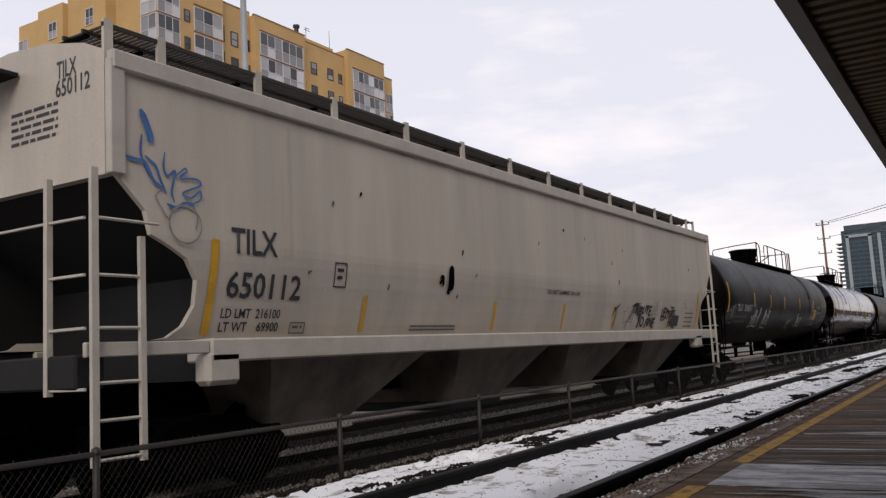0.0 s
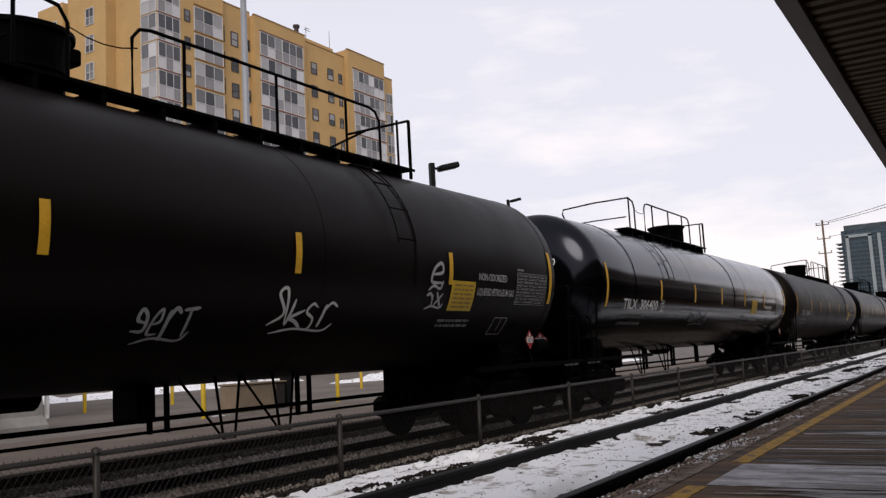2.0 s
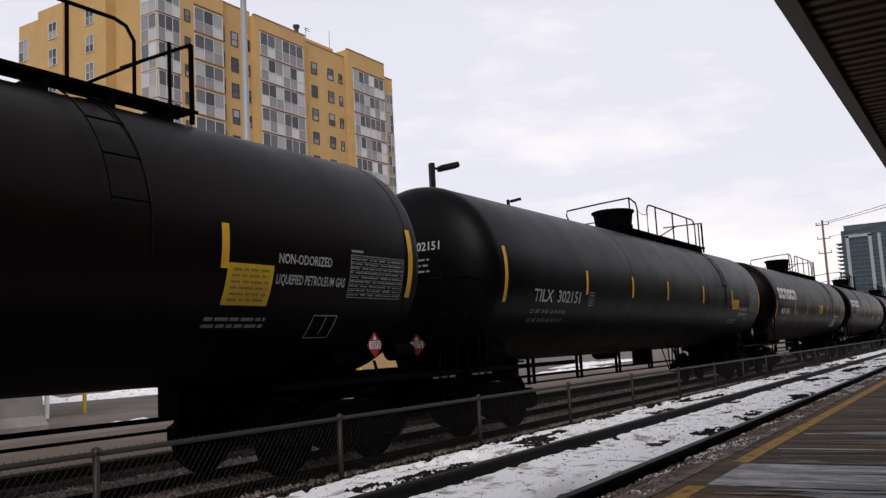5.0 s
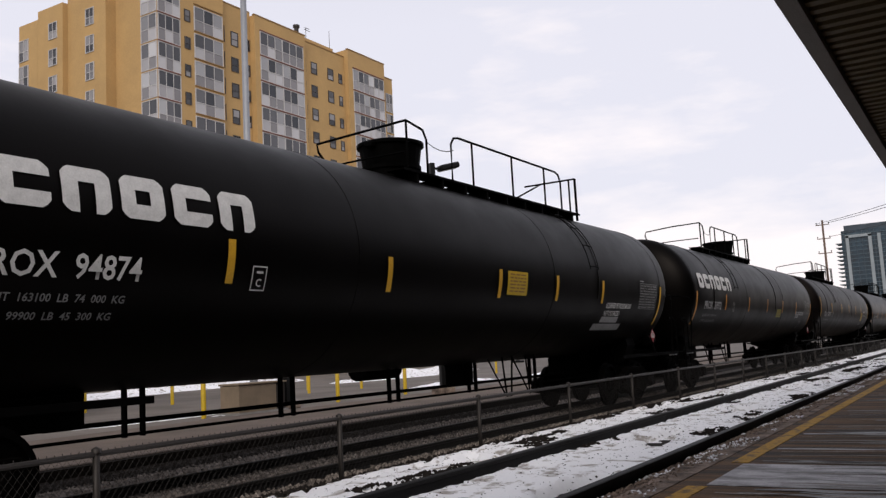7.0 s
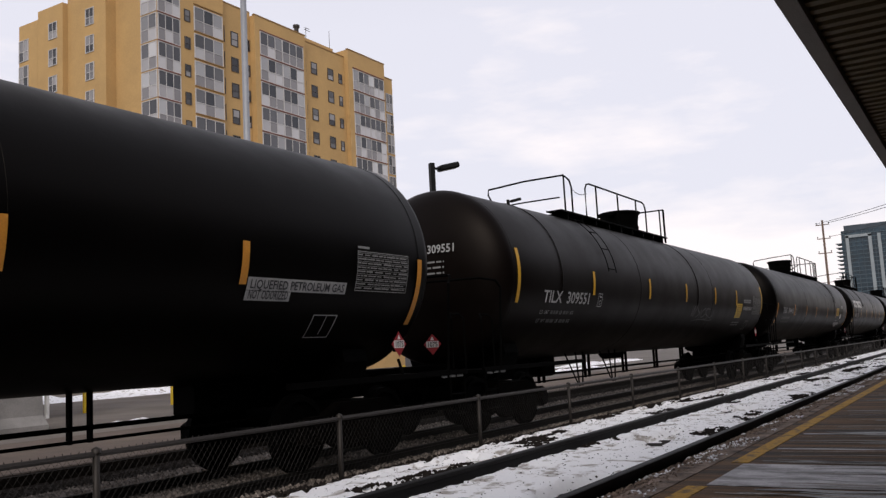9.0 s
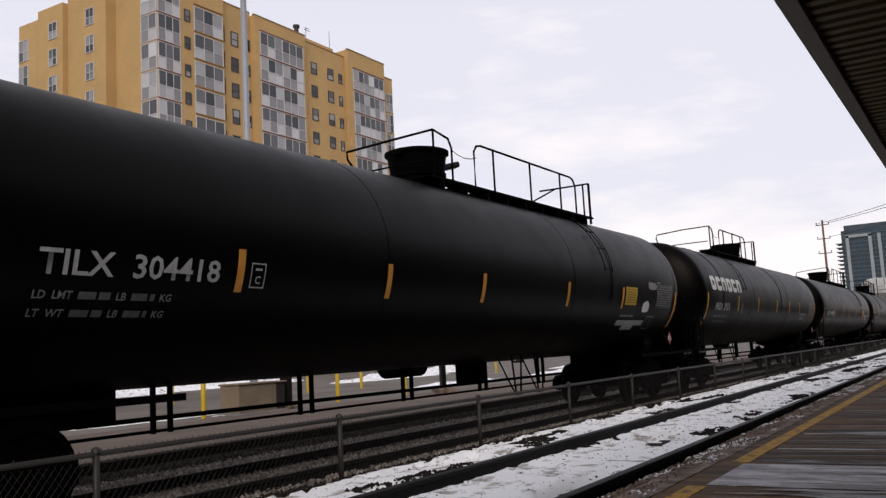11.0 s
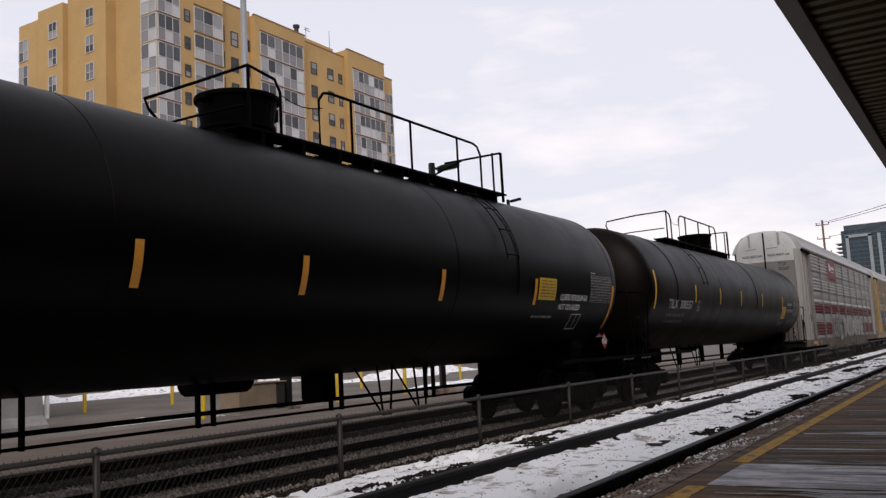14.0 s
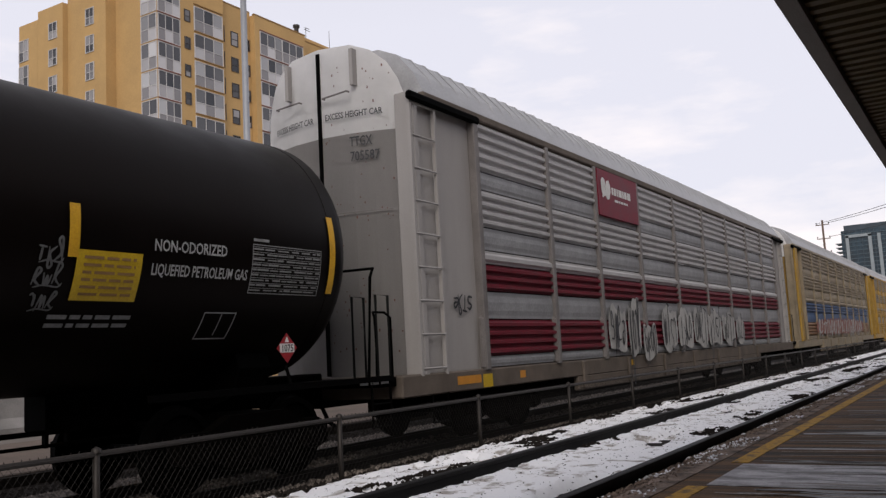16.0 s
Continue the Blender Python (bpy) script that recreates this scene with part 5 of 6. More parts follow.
tank_car(69.58, LT, "A", BLACK_DULL, "TILX", "308606", "dull brownish-black tank car", (3.35, 5.85, 8.5, 11.65, 15.05), (1.1, 3.12, -19.7),
         warn=(15.1, -27.0, 0.69, 17.0), names=(("NON-ODORIZED", 15.85, 16.78, -8.6), (LPG, 15.84, 17.06, -17.2)), data=(17.15, 18.27, -2.0, -21.2), outline=(16.65, -43.0), small=((14.95, -37.0, 0.9, 2),),
         tags=((5.6, 5.95, -31, 0.22, 3, 0.02, 11, LETTER_DIM),))
tank_car(90.84, LT, "A", BLACK_BLUE, "TILX", "302151", "dusty blue-black tank car", (3.4, 6.0, 8.5, 11.65, 14.82), (1.08, 3.11, -19.0),
         warn=(14.92, -17.0, 0.76, 10.9), names=(("NON-ODORIZED", 15.77, 16.9, -18.2), (LPG, 15.78, 17.03, -24.4)), data=(17.1, 18.18, 2.0, -17.4), outline=(16.57, -39.4), small=((14.77, -34.0, 0.93, 2),))
tank_car(112.39, LP, "A", BLACK, "PROX", "94874", "black tank car with white block emblem", (3.63, 6.48, 9.55, 11.76, 13.98), (0.89, 2.52, -19.1), logo=(0.45, 2.2),
         warn=(9.8, -16.0, 0.72, 14.6), names=((LPG, 14.26, 15.72, -21.6), ("NOT ODORIZED", 14.25, 15.14, -27.9)), strips=(("", 14.22, 15.18, -28.8, -33.9), ("", 13.95, 15.5, -35.0, -41.0)), data=(16.21, 17.33, 0.3, -20.5), white=WHITE_PAINT, limits=("LD LMT 163100 LB 74 000 KG", "LT WT 99900 LB 45 300 KG"))
tank_car(133.15, LP, "B", BLACK, "PROX", "33972", "black tank car with white block emblem", (3.11, 6.09, 8.9, 11.58, 14.3), (0.8, 2.57, -17.9), logo=(0.28, 3.2), tape=ORANGE_TAPE,
         warn=(10.59, -24.8, 0.78, 11.3), faded=True, strips=((LPG, 14.37, 16.06, -15.1, -20.5), ("NOT ODORIZED", 14.37, 15.08, -20.7, -24.8)), data=(16.24, 17.34, 0.2, -17.8), outline=(15.6, -42.8))
tank_car(153.82, LT, "B", BLACK_DULL, "TILX", "309551", "dull black tank car with faint tags", (3.3, 6.7, 9.6, 12.45, 14.93), (1.01, 3.1, -19.4),
         warn=(15.0, -27.0, 0.69, 17.0), names=(("NON-ODORIZED", 15.85, 16.78, -8.6), (LPG, 15.84, 17.06, -17.2)), data=(17.15, 18.27, -2.0, -21.2), outline=(16.65, -43.0), small=((14.95, -37.0, 0.9, 2),),
         tags=((10.2, 12.4, -30, 0.4, 5, 0.03, 13, LETTER_DIM),))
tank_car(175.09, LT, "C", BLACK, "TILX", "304418", "black tank car with a worn white patch", (3.4, 6.1, 8.65, 11.9, 14.78), (1.08, 3.11, -18.0), livery="NATX",
         warn=(14.94, -18.4, 0.7, 14.6), strips=(("", 14.8, 16.5, -31.7, -36.6), ("", 15.27, 15.97, -36.3, -41.0)), data=(17.03, 18.12, 0.7, -18.3), outline=(16.63, -40.0), small=((14.86, -28.4, 0.83, 1),),
         patches=((16.1, -25.5, 0.46, 0.3, WHITE_PAINT), (16.4, -4.5, 0.62, 0.2, LETTER_MID)), tape=ORANGE_TAPE)
tank_car(196.58, LP, "B", BLACK, "PROX", "39576", "black tank car with white block emblem", (3.55, 6.36, 9.42, 11.77, 13.98), (0.88, 2.5, -18.7), logo=(0.46, 2.6),
         names=((LPG, 14.26, 15.71, -21.2), ("NOT ODORIZED", 14.25, 15.1, -27.5)), data=(16.2, 17.32, 0.0, -20.4), outline=(15.55, -44.0),
         tags=((12.95, 13.35, -37, 0.16, 3, 0.012, 14, LETTER_DIM), (13.5, 13.95, -43, 0.5, 1, 0.016, 34, LETTER_DIM)))
tank_car(217.1, LT - 0.08, "C", BLACK, "NATX", "400991", "plain black tank car with orange tape", (3.1, 6.33, 8.67, 11.68, 14.74), (0.92, 3.06, -17.8), tape=ORANGE_TAPE, white=WHITE_PAINT,
         warn=(14.86, -18.0, 0.71, 14.5), names=((LPG, 15.79, 17.04, -17.3), ("NOT ODORIZED", 15.79, 16.78, -24.2)), data=(17.2, 18.27, 1.8, -17.1), outline=(16.5, -39.5), small=((14.8, -30.5, 0.85, 1),))
tank_car(238.29, LT, "B", BLACK_DULL, "TILX", "308557", "dull black tank car with yellow tape", (3.34, 5.89, 8.43, 11.49, 14.96), (1.05, 3.09, -19.1),
         warn=(15.0, -26.7, 0.69, 17.0), names=(("NON-ODORIZED", 15.81, 16.74, -8.0), (LPG, 15.8, 17.06, -16.6)), data=(17.12, 18.23, -2.0, -21.1), outline=(16.6, -42.4), small=((14.85, -36.6, 0.86, 2),),
         tags=((14.62, 14.86, -30, 0.16, 3, 0.02, 15, LETTER_DIM), (14.6, 14.88, -22, 0.16, 3, 0.02, 16, LETTER_DIM), (14.62, 14.86, -14, 0.16, 3, 0.02, 17, LETTER_DIM)))

# ---- the covered hopper ----
HL, HY = 19.92, 1.55


def tuck(z):
    """How far the hopper's side curves inwards towards the sill."""
    return 0.2 * (max(0.0, 2.6 - z) / 0.92) ** 1.5


def on_hopper(bm, x0, z0, y):
    """Lays a flat drawing on the curved near side of the hopper."""
    for v in bm.verts:
        z = z0 + v.co.y
        v.co = Vector((x0 + v.co.x, y + tuck(z) - v.co.z, z))
    return bm


hop = empty("hopper_car")
tagged(hop, "weathered pale grey covered hopper car with blue graffiti", "hopper car")
half = [(0.0, 4.2), (0.0, 3.14), (0.34, 2.82), (0.40, 2.60), (0.60, 2.52), (0.85, 2.40), (1.0, 2.2), (1.02, 1.95), (0.92, 1.75), (0.75, 1.64), (0.6, 1.62)]
outline = half + [(HL - x, z) for x, z in reversed(half)]
for y, s in ((-HY, -1), (HY, 1)):
    bm = bmesh.new()
    y2 = y - s * 0.06
    for (xa, za), (xb, zb) in zip(half, half[1:]):
        for yy in (y, y2):
            nseg, ya, yb = 6, yy - s * tuck(za), yy - s * tuck(zb)
            for k in range(nseg):
                def xx(x, q):
                    return x + (HL - 2 * x) * q / nseg
                bm.faces.new([bm.verts.new(q) for q in ((xx(xa, k), ya, za), (xx(xa, k + 1), ya, za), (xx(xb, k + 1), yb, zb), (xx(xb, k), yb, zb))])
        for f in (lambda x: x, lambda x: HL - x):
            bm.faces.new([bm.verts.new(q) for q in ((f(xa), y - s * tuck(za), za), (f(xb), y - s * tuck(zb), zb), (f(xb), y2 - s * tuck(zb), zb), (f(xa), y2 - s * tuck(za), za))])
    bmesh.ops.remove_doubles(bm, verts=bm.verts, dist=0.0005)
    part("side_sheet", bm, HOPPER_PAINT, hop)
    part("sill_beam", box(-0.35, 1.05, min(y, y + s * 0.05), max(y, y + s * 0.05), 1.47, 1.6, 0.01), HOPPER_SILL, hop)
    part("side_sill", box(1.06, HL + 0.02, y - 0.07 if s < 0 else y - 0.3, y + 0.3 if s < 0 else y + 0.07, 1.38, 1.615, 0.02), HOPPER_SILL, hop)
    part("top_chord", box(-0.05, HL + 0.05, y - 0.06 if s < 0 else y - 0.04, y + 0.04 if s < 0 else y + 0.06, 4.1, 4.28, 0.015), HOPPER_SILL, hop)
    for x in (-0.07, HL - 0.07):
        part("corner_post", box(x, x + 0.16, y - 0.045, y + 0.045, 3.12, 4.2, 0.01), HOPPER_SILL, hop)
part("roof", extrude_x([(-1.58, 4.25), (-1.2, 4.40), (-0.6, 4.53), (0, 4.57), (0.6, 4.53), (1.2, 4.40), (1.58, 4.25), (1.5, 4.2), (-1.5, 4.2)], -0.03, HL + 0.03), HOPPER_PAINT, hop)
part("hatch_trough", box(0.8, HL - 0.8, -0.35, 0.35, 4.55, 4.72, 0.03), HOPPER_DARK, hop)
for x, way in ((0.02, 1), (HL - 0.02, -1)):
    part("end_sheet", extrude_x([(-1.49, 3.12), (-1.49, 4.29), (-1.2, 4.42), (-0.6, 4.55), (0, 4.59), (0.6, 4.55), (1.2, 4.42), (1.49, 4.29), (1.49, 3.12)], min(x - way * 0.08, x + way * 0.06), max(x - way * 0.08, x + way * 0.06)), HOPPER_PAINT, hop)
    bm = bmesh.new()
    v = [bm.verts.new(p) for p in ((x, -1.48, 3.14), (x, 1.48, 3.14), (x + way * 2.5, 1.2, 1.3), (x + way * 2.5, -1.2, 1.3), (x + way * 0.1, -1.48, 3.14), (x + way * 0.1, 1.48, 3.14), (x + way * 2.6, 1.2, 1.3), (x + way * 2.6, -1.2, 1.3))]
    for q in ((0, 1, 2, 3), (4, 7, 6, 5), (0, 4, 5, 1), (3, 2, 6, 7), (0, 3, 7, 4), (1, 5, 6, 2)):
        bm.faces.new([v[k] for k in q])
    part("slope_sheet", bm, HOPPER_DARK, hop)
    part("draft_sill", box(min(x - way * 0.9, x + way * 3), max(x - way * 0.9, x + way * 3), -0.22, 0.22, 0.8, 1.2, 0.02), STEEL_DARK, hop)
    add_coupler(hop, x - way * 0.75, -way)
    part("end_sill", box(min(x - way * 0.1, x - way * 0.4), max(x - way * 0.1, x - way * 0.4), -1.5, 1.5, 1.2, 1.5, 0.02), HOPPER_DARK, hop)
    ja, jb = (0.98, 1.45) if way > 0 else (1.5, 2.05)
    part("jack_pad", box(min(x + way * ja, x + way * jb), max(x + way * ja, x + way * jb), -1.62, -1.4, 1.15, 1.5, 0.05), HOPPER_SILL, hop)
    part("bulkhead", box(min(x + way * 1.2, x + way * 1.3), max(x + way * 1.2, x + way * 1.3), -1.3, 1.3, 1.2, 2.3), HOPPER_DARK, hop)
    lx = (x - way * 0.32, x + way * 0.18) if way > 0 else (x - 0.2, x - 0.7)
    lad = bmesh.new()
    add_box(lad, lx[0] - 0.035, lx[0] + 0.035, -1.67, -1.63, 0.55, 3.12)
    add_box(lad, lx[1] - 0.03, lx[1] + 0.03, -1.67, -1.63, 0.55, 2.55)
    ladder = part("side_ladder", lad, HOPPER_SILL, hop)
    for z in (0.6, 0.93, 1.25, 1.72, 2.18, 2.68):
        part("rung", tube([(lx[0], -1.65, z), (lx[1] + (way * 0.2 if z > 2.5 else 0), -1.65, z)], r=0.016, sides=5), HOPPER_SILL, ladder)
    lad = bmesh.new()
    add_box(lad, x - way * 0.38 - 0.03, x - way * 0.38 + 0.03, -1.12, -1.07, 1.15, 3.08)
    for z in (1.2, 1.72, 2.18, 2.68):
        add_tube(lad, [(x - way * 0.36, -1.58, z), (x - way * 0.38, -1.09, z)] + ([(x - way * 0.38, 0.9, z)] if z > 2.5 else []), 0.016, 5)
    part("end_ladder", lad, HOPPER_SILL, hop)
    add_truck(hop, x + way * 1.55)
    # added panel that shuts out daylight through the far cutout
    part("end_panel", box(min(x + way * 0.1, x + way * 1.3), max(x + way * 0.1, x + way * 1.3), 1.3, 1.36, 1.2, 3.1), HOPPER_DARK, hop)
    part("brake_step", box(min(x - way * 0.1, x - way * 0.6), max(x - way * 0.1, x - way * 0.6), -0.2, 0.7, 4.3, 4.34), HOPPER_DARK, hop)
for k, cx in enumerate((3.65, 7.66, 11.67, 15.8)):
    bm = bmesh.new()
    t = [bm.verts.new(p) for p in ((cx - 1.57, -1.45, 1.4), (cx + 1.57, -1.45, 1.4), (cx + 1.57, 1.45, 1.4), (cx - 1.57, 1.45, 1.4))]
    d = [bm.verts.new(p) for p in ((cx - 1.2, -1.05, 0.62), (cx + 0.25, -1.05, 0.62), (cx + 0.25, 1.05, 0.62), (cx - 1.2, 1.05, 0.62))]
    bm.faces.new(t)
    bm.faces.new(d[::-1])
    for i in range(4):
        bm.faces.new((t[i], d[i], d[(i + 1) % 4], t[(i + 1) % 4]))
    bay = part("hopper_bay", bm, HOPPER_CHUTE, hop)
    part("outlet_gate", box(cx - 1.25, cx + 0.3, -1.08, 1.08, 0.48, 0.615, 0.02), HOPPER_SILL if k % 2 == 0 else HOPPER_DARK, bay)
part("centre_sill", box(2.0, HL - 2.0, -0.2, 0.2, 0.85, 1.15), STEEL_DARK, hop)
# roof walkway: grating strips on white posts, both sides of the hatch
for y in (-0.95, 0.95):
    bm = bmesh.new()
    for i in range(int((HL - 0.3) / 0.062)):
        x = 0.15 + i * 0.062
        add_box(bm, x, x + 0.024, y - 0.3, y + 0.3, 4.64, 4.66)
    for yy in (y - 0.3, y, y + 0.3):
        add_box(bm, 0.1, HL - 0.1, yy - 0.015, yy + 0.015, 4.625, 4.665)
    part("walkway_grating", bm, GALV, hop)
    bm = bmesh.new()
    s = -1 if y < 0 else 1
    for i in range(int((HL - 0.3) / 0.05)):
        x = 0.15 + i * 0.05
        add_tube(bm, [(x, y - s * 0.25, 4.5), (x + 0.2, y - s * 0.28, 4.64)], 0.006, 3)
    part("toe_mesh", bm, GALV, hop)
    for x in (0.16, 0.8, 2.2, 3.6, 5.25, 6.85, 8.5, 10.1, 11.7, 13.3, 14.9, 16.4, 17.75, 19.1, 19.75):
        part("walkway_post", box(x - 0.05, x + 0.05, y + s * 0.28, y + s * 0.32, 4.36, 4.70), HOPPER_SILL, hop)
        part("cross_tie", box(x - 0.03, x + 0.03, min(0, y), max(0, y), 4.6, 4.625), STEEL_DARK, hop)
SIDE = -HY - 0.012
for u, z0, z1, w in ((1.2, 1.66, 2.62, 0.1), (3.8, 1.67, 2.12, 0.08), (7.25, 1.67, 2.12, 0.08), (9.93, 1.67, 2.13, 0.08), (12.53, 1.67, 2.13, 0.08), (16.16, 1.67, 2.0, 0.06), (18.62, 1.66, 2.62, 0.1)):
    part("tape", on_hopper(flat(w, z1 - z0, 1, 6, -w / 2), u, z0, SIDE), YELLOW_TAPE, hop)
part("car_number", on_hopper(fit_width(letters("TILX", 0.38), 0.70), 1.42, 2.5, SIDE), BLACK_LETTER, hop, "black car lettering")
part("car_number", on_hopper(fit_width(letters("650112", 0.38), 1.16), 1.39, 2.04, SIDE), BLACK_LETTER, hop, "black car number")
part("load_limit", on_hopper(fit_width(letters("LD LMT  216100", 0.14), 0.90), 1.37, 1.83, SIDE), BLACK_LETTER, hop)
part("load_limit", on_hopper(fit_width(letters("LT WT    69900", 0.14), 0.90), 1.37, 1.69, SIDE), BLACK_LETTER, hop)
part("inspection_box", on_hopper(bars(0.12, 2, 0.04, 0.09, 3, frame_flat(0.24, 0.3, 0.018), 0.06, 0.1), 3.12, 2.2, SIDE), BLACK_LETTER, hop)
part("inspection_box", on_hopper(bars(0.16, 1, 0.03, 0.09, 4, frame_flat(0.26, 0.13, 0.015), 0.05, 0.06), 2.46, 1.66, SIDE), LETTER_DIM, hop)
part("small_print", on_hopper(bars(1.2, 2, 0.02, 0.05, 6, None, 0, 0, False), 4.9, 1.68, SIDE), LETTER_DIM, hop)
part("small_print", on_hopper(fit_width(letters("DO NOT HAMMER ON CAR", 0.11), 1.45), 9.12, 2.3, SIDE), BLACK_LETTER, hop)
part("small_print", on_hopper(bars(0.75, 4, 0.03, 0.11, 8), 17.55, 1.7, SIDE), LETTER_DIM, hop)
part("rust_mark", on_hopper(scribble(0.16, 0.4, 1, 0.07, 21), 5.72, 2.2, SIDE), RUST, hop)
part("rust_mark", on_hopper(scribble(0.1, 0.18, 1, 0.04, 22), 5.5, 2.3, SIDE), RUST, hop)
for x in (2.35, 4.6, 7.0, 9.9, 12.7, 15.2, 17.6):
    part("weld_seam", on_hopper(flat(0.012, 2.44, 1, 16), x, 1.64, SIDE + 0.001), HOPPER_PAINT, hop)
rnd = random.Random(44)
for i in range(16):
    part("scuff", on_hopper(scribble(0.05, rnd.uniform(0.03, 0.12), 1, 0.018, 60 + i), rnd.uniform(2.5, 18), rnd.uniform(2.1, 3.6), SIDE), RUST if i % 2 else LETTER_DIM, hop)


def squeeze(bm):
    """Draws the tag together into its corner of the side."""
    for v in bm.verts:
        v.co.x, v.co.y = v.co.x * 0.78, (v.co.y + 0.33) * 0.72 - 0.13


bl = bmesh.new()
ribbon(bl, [(0.28, 1.13), (0.36, 0.95), (0.42, 0.78), (0.40, 0.70)], 0.10)
ribbon(bl, [(0.02, 0.47), (0.2, 0.44), (0.34, 0.42), (0.46, 0.2), (0.6, 0.12)], 0.05)
ribbon(bl, [(0.3, 0.8), (0.28, 0.55), (0.36, 0.35), (0.44, 0.22)], 0.035)
ribbon(bl, [(0.34, 0.52), (0.5, 0.4), (0.56, 0.25), (0.66, 0.05)], 0.04)
ribbon(bl, [(0.64, 0.62), (0.62, 0.4), (0.68, 0.3), (0.8, 0.38), (0.74, 0.1), (0.78, -0.05)], 0.035)
ribbon(bl, [(0.78, 0.3), (0.95, 0.44), (0.98, 0.4), (0.88, 0.3), (1.15, 0.32), (1.2, 0.24), (0.92, 0.1), (1.05, 0.05), (1.2, 0.16), (1.18, 0.02), (0.86, -0.1)], 0.03)
ribbon(bl, [(0.66, -0.08), (0.8, -0.12), (0.95, -0.04), (1.1, -0.05)], 0.05)
squeeze(bl)
part("graffiti", on_hopper(bl, 0.06, 2.86, SIDE), BLUE_SPRAY, hop, "blue spray-painted graffiti tag")
gr = bmesh.new()
ribbon(gr, [(0.95 + 0.26 * math.cos(q), -0.33 + 0.26 * math.sin(q)) for q in [i / 16 * math.tau for i in range(17)]], 0.03)
ribbon(gr, [(0.6, 0.1), (0.5, 0.0), (0.62, -0.2), (0.7, -0.3)], 0.02)
ribbon(gr, [(1.05, 0.0), (1.15, -0.2), (1.12, -0.4)], 0.02)
squeeze(gr)
part("graffiti", on_hopper(gr, 0.06, 2.86, SIDE), GREY_SPRAY, hop, "grey spray-painted ring")
for text, wd, x, z, size in (("TRIBUTE", 1.25, 13.55, 1.97, 0.3), ("TO FINE", 1.2, 13.95, 1.7, 0.3), ("LETTERS", 1.05, 15.58, 1.9, 0.3), ("FIRE", 0.6, 16.2, 1.69, 0.24)):
    bm = fit_width(letters(text, size), wd)
    for v in bm.verts:
        v.co = Vector((v.co.x + 0.3 * v.co.y, v.co.y * (1.0 + 0.12 * math.sin(6 * v.co.x)) + 0.03 * math.sin(9 * v.co.x), v.co.z))
    me = bpy.data.meshes.new("stroke")
    bm.to_mesh(me)
    shift(bm, 0.002, 0.022, 0.012)
    bm.from_mesh(me)
    bpy.data.meshes.remove(me)
    part("graffiti", on_hopper(bm, x, z, SIDE), BLACK_LETTER, hop, "black spray-painted tag")
gb = bmesh.new()
for pts in (((-0.12, -0.1), (0.02, 0.12), (0.25, 0.28)), ((0.0, 0.22), (0.2, 0.27), (0.5, 0.3)), ((0.42, -0.2), (0.5, -0.22), (0.62, -0.08)), ((2.0, -0.04), (2.2, -0.06), (2.5, 0.02)), ((2.75, 0.28), (2.9, 0.24), (3.05, 0.26))):
    ribbon(gb, pts, 0.035)
part("graffiti", on_hopper(gb, 13.55, 1.92, SIDE - 0.004), BLACK_LETTER, hop, "black spray-painted strokes")
part("graffiti", on_hopper(flat(0.45, 0.26, 1, 1), 16.62, 1.72, SIDE), BLACK_LETTER, hop, "black spray-painted block")
gb = bmesh.new()
ribbon(gb, ((0.0, 0.0), (0.1, 0.1), (0.34, 0.22)), 0.03)
ribbon(gb, ((0.06, 0.16), (0.2, 0.17), (0.4, 0.26)), 0.03)
ribbon(gb, ((0.22, 0.18), (0.2, -0.02), (0.18, -0.24)), 0.03)
part("graffiti", on_hopper(gb, 12.38, 1.93, SIDE - 0.004), BLACK_LETTER, hop, "black spray-painted letter")
part("graffiti", on_hopper(hand_tag(0.7, 0.36, 3, 0.022, 34), 12.98, 1.82, SIDE), GREY_SPRAY, hop, "faint grey tag")
part("graffiti", on_hopper(hand_tag(0.65, 0.3, 3, 0.022, 35), 14.75, 2.0, SIDE), GREY_SPRAY, hop, "faint grey tag")
part("end_number", on_end(fit_width(letters("TILX", 0.24), 0.30), -0.064, -0.79, 4.15), BLACK_LETTER, hop)
part("end_number", on_end(fit_width(letters("650112", 0.24), 0.52), -0.064, -0.77, 3.97), BLACK_LETTER, hop)
part("small_print", on_end(bars(0.75, 5, 0.035, 0.075, 9), -0.064, -0.06, 3.6), BLACK_LETTER, hop)
part("brake_wheel", tube([(-0.45, 0.25 + 0.28 * math.cos(q), 3.9 + 0.28 * math.sin(q)) for q in [i / 16 * math.tau for i in range(17)]], r=0.02), STEEL_DARK, hop)
part("brake_shaft", tube([(-0.45, 0.25, 3.9), (0.0, 0.25, 3.9)], r=0.025), STEEL_DARK, hop)
movers.append((hop, 5.1))

# ---- the autoracks ----
AL, AY = 26.3, 1.48
CROSS = [(-AY, 1.05), (-AY, 5.12), (-1.36, 5.45), (-1.08, 5.78), (-0.75, 5.93), (0, 5.96), (0.75, 5.93), (1.08, 5.78), (1.36, 5.45), (AY, 5.12), (AY, 1.05)]


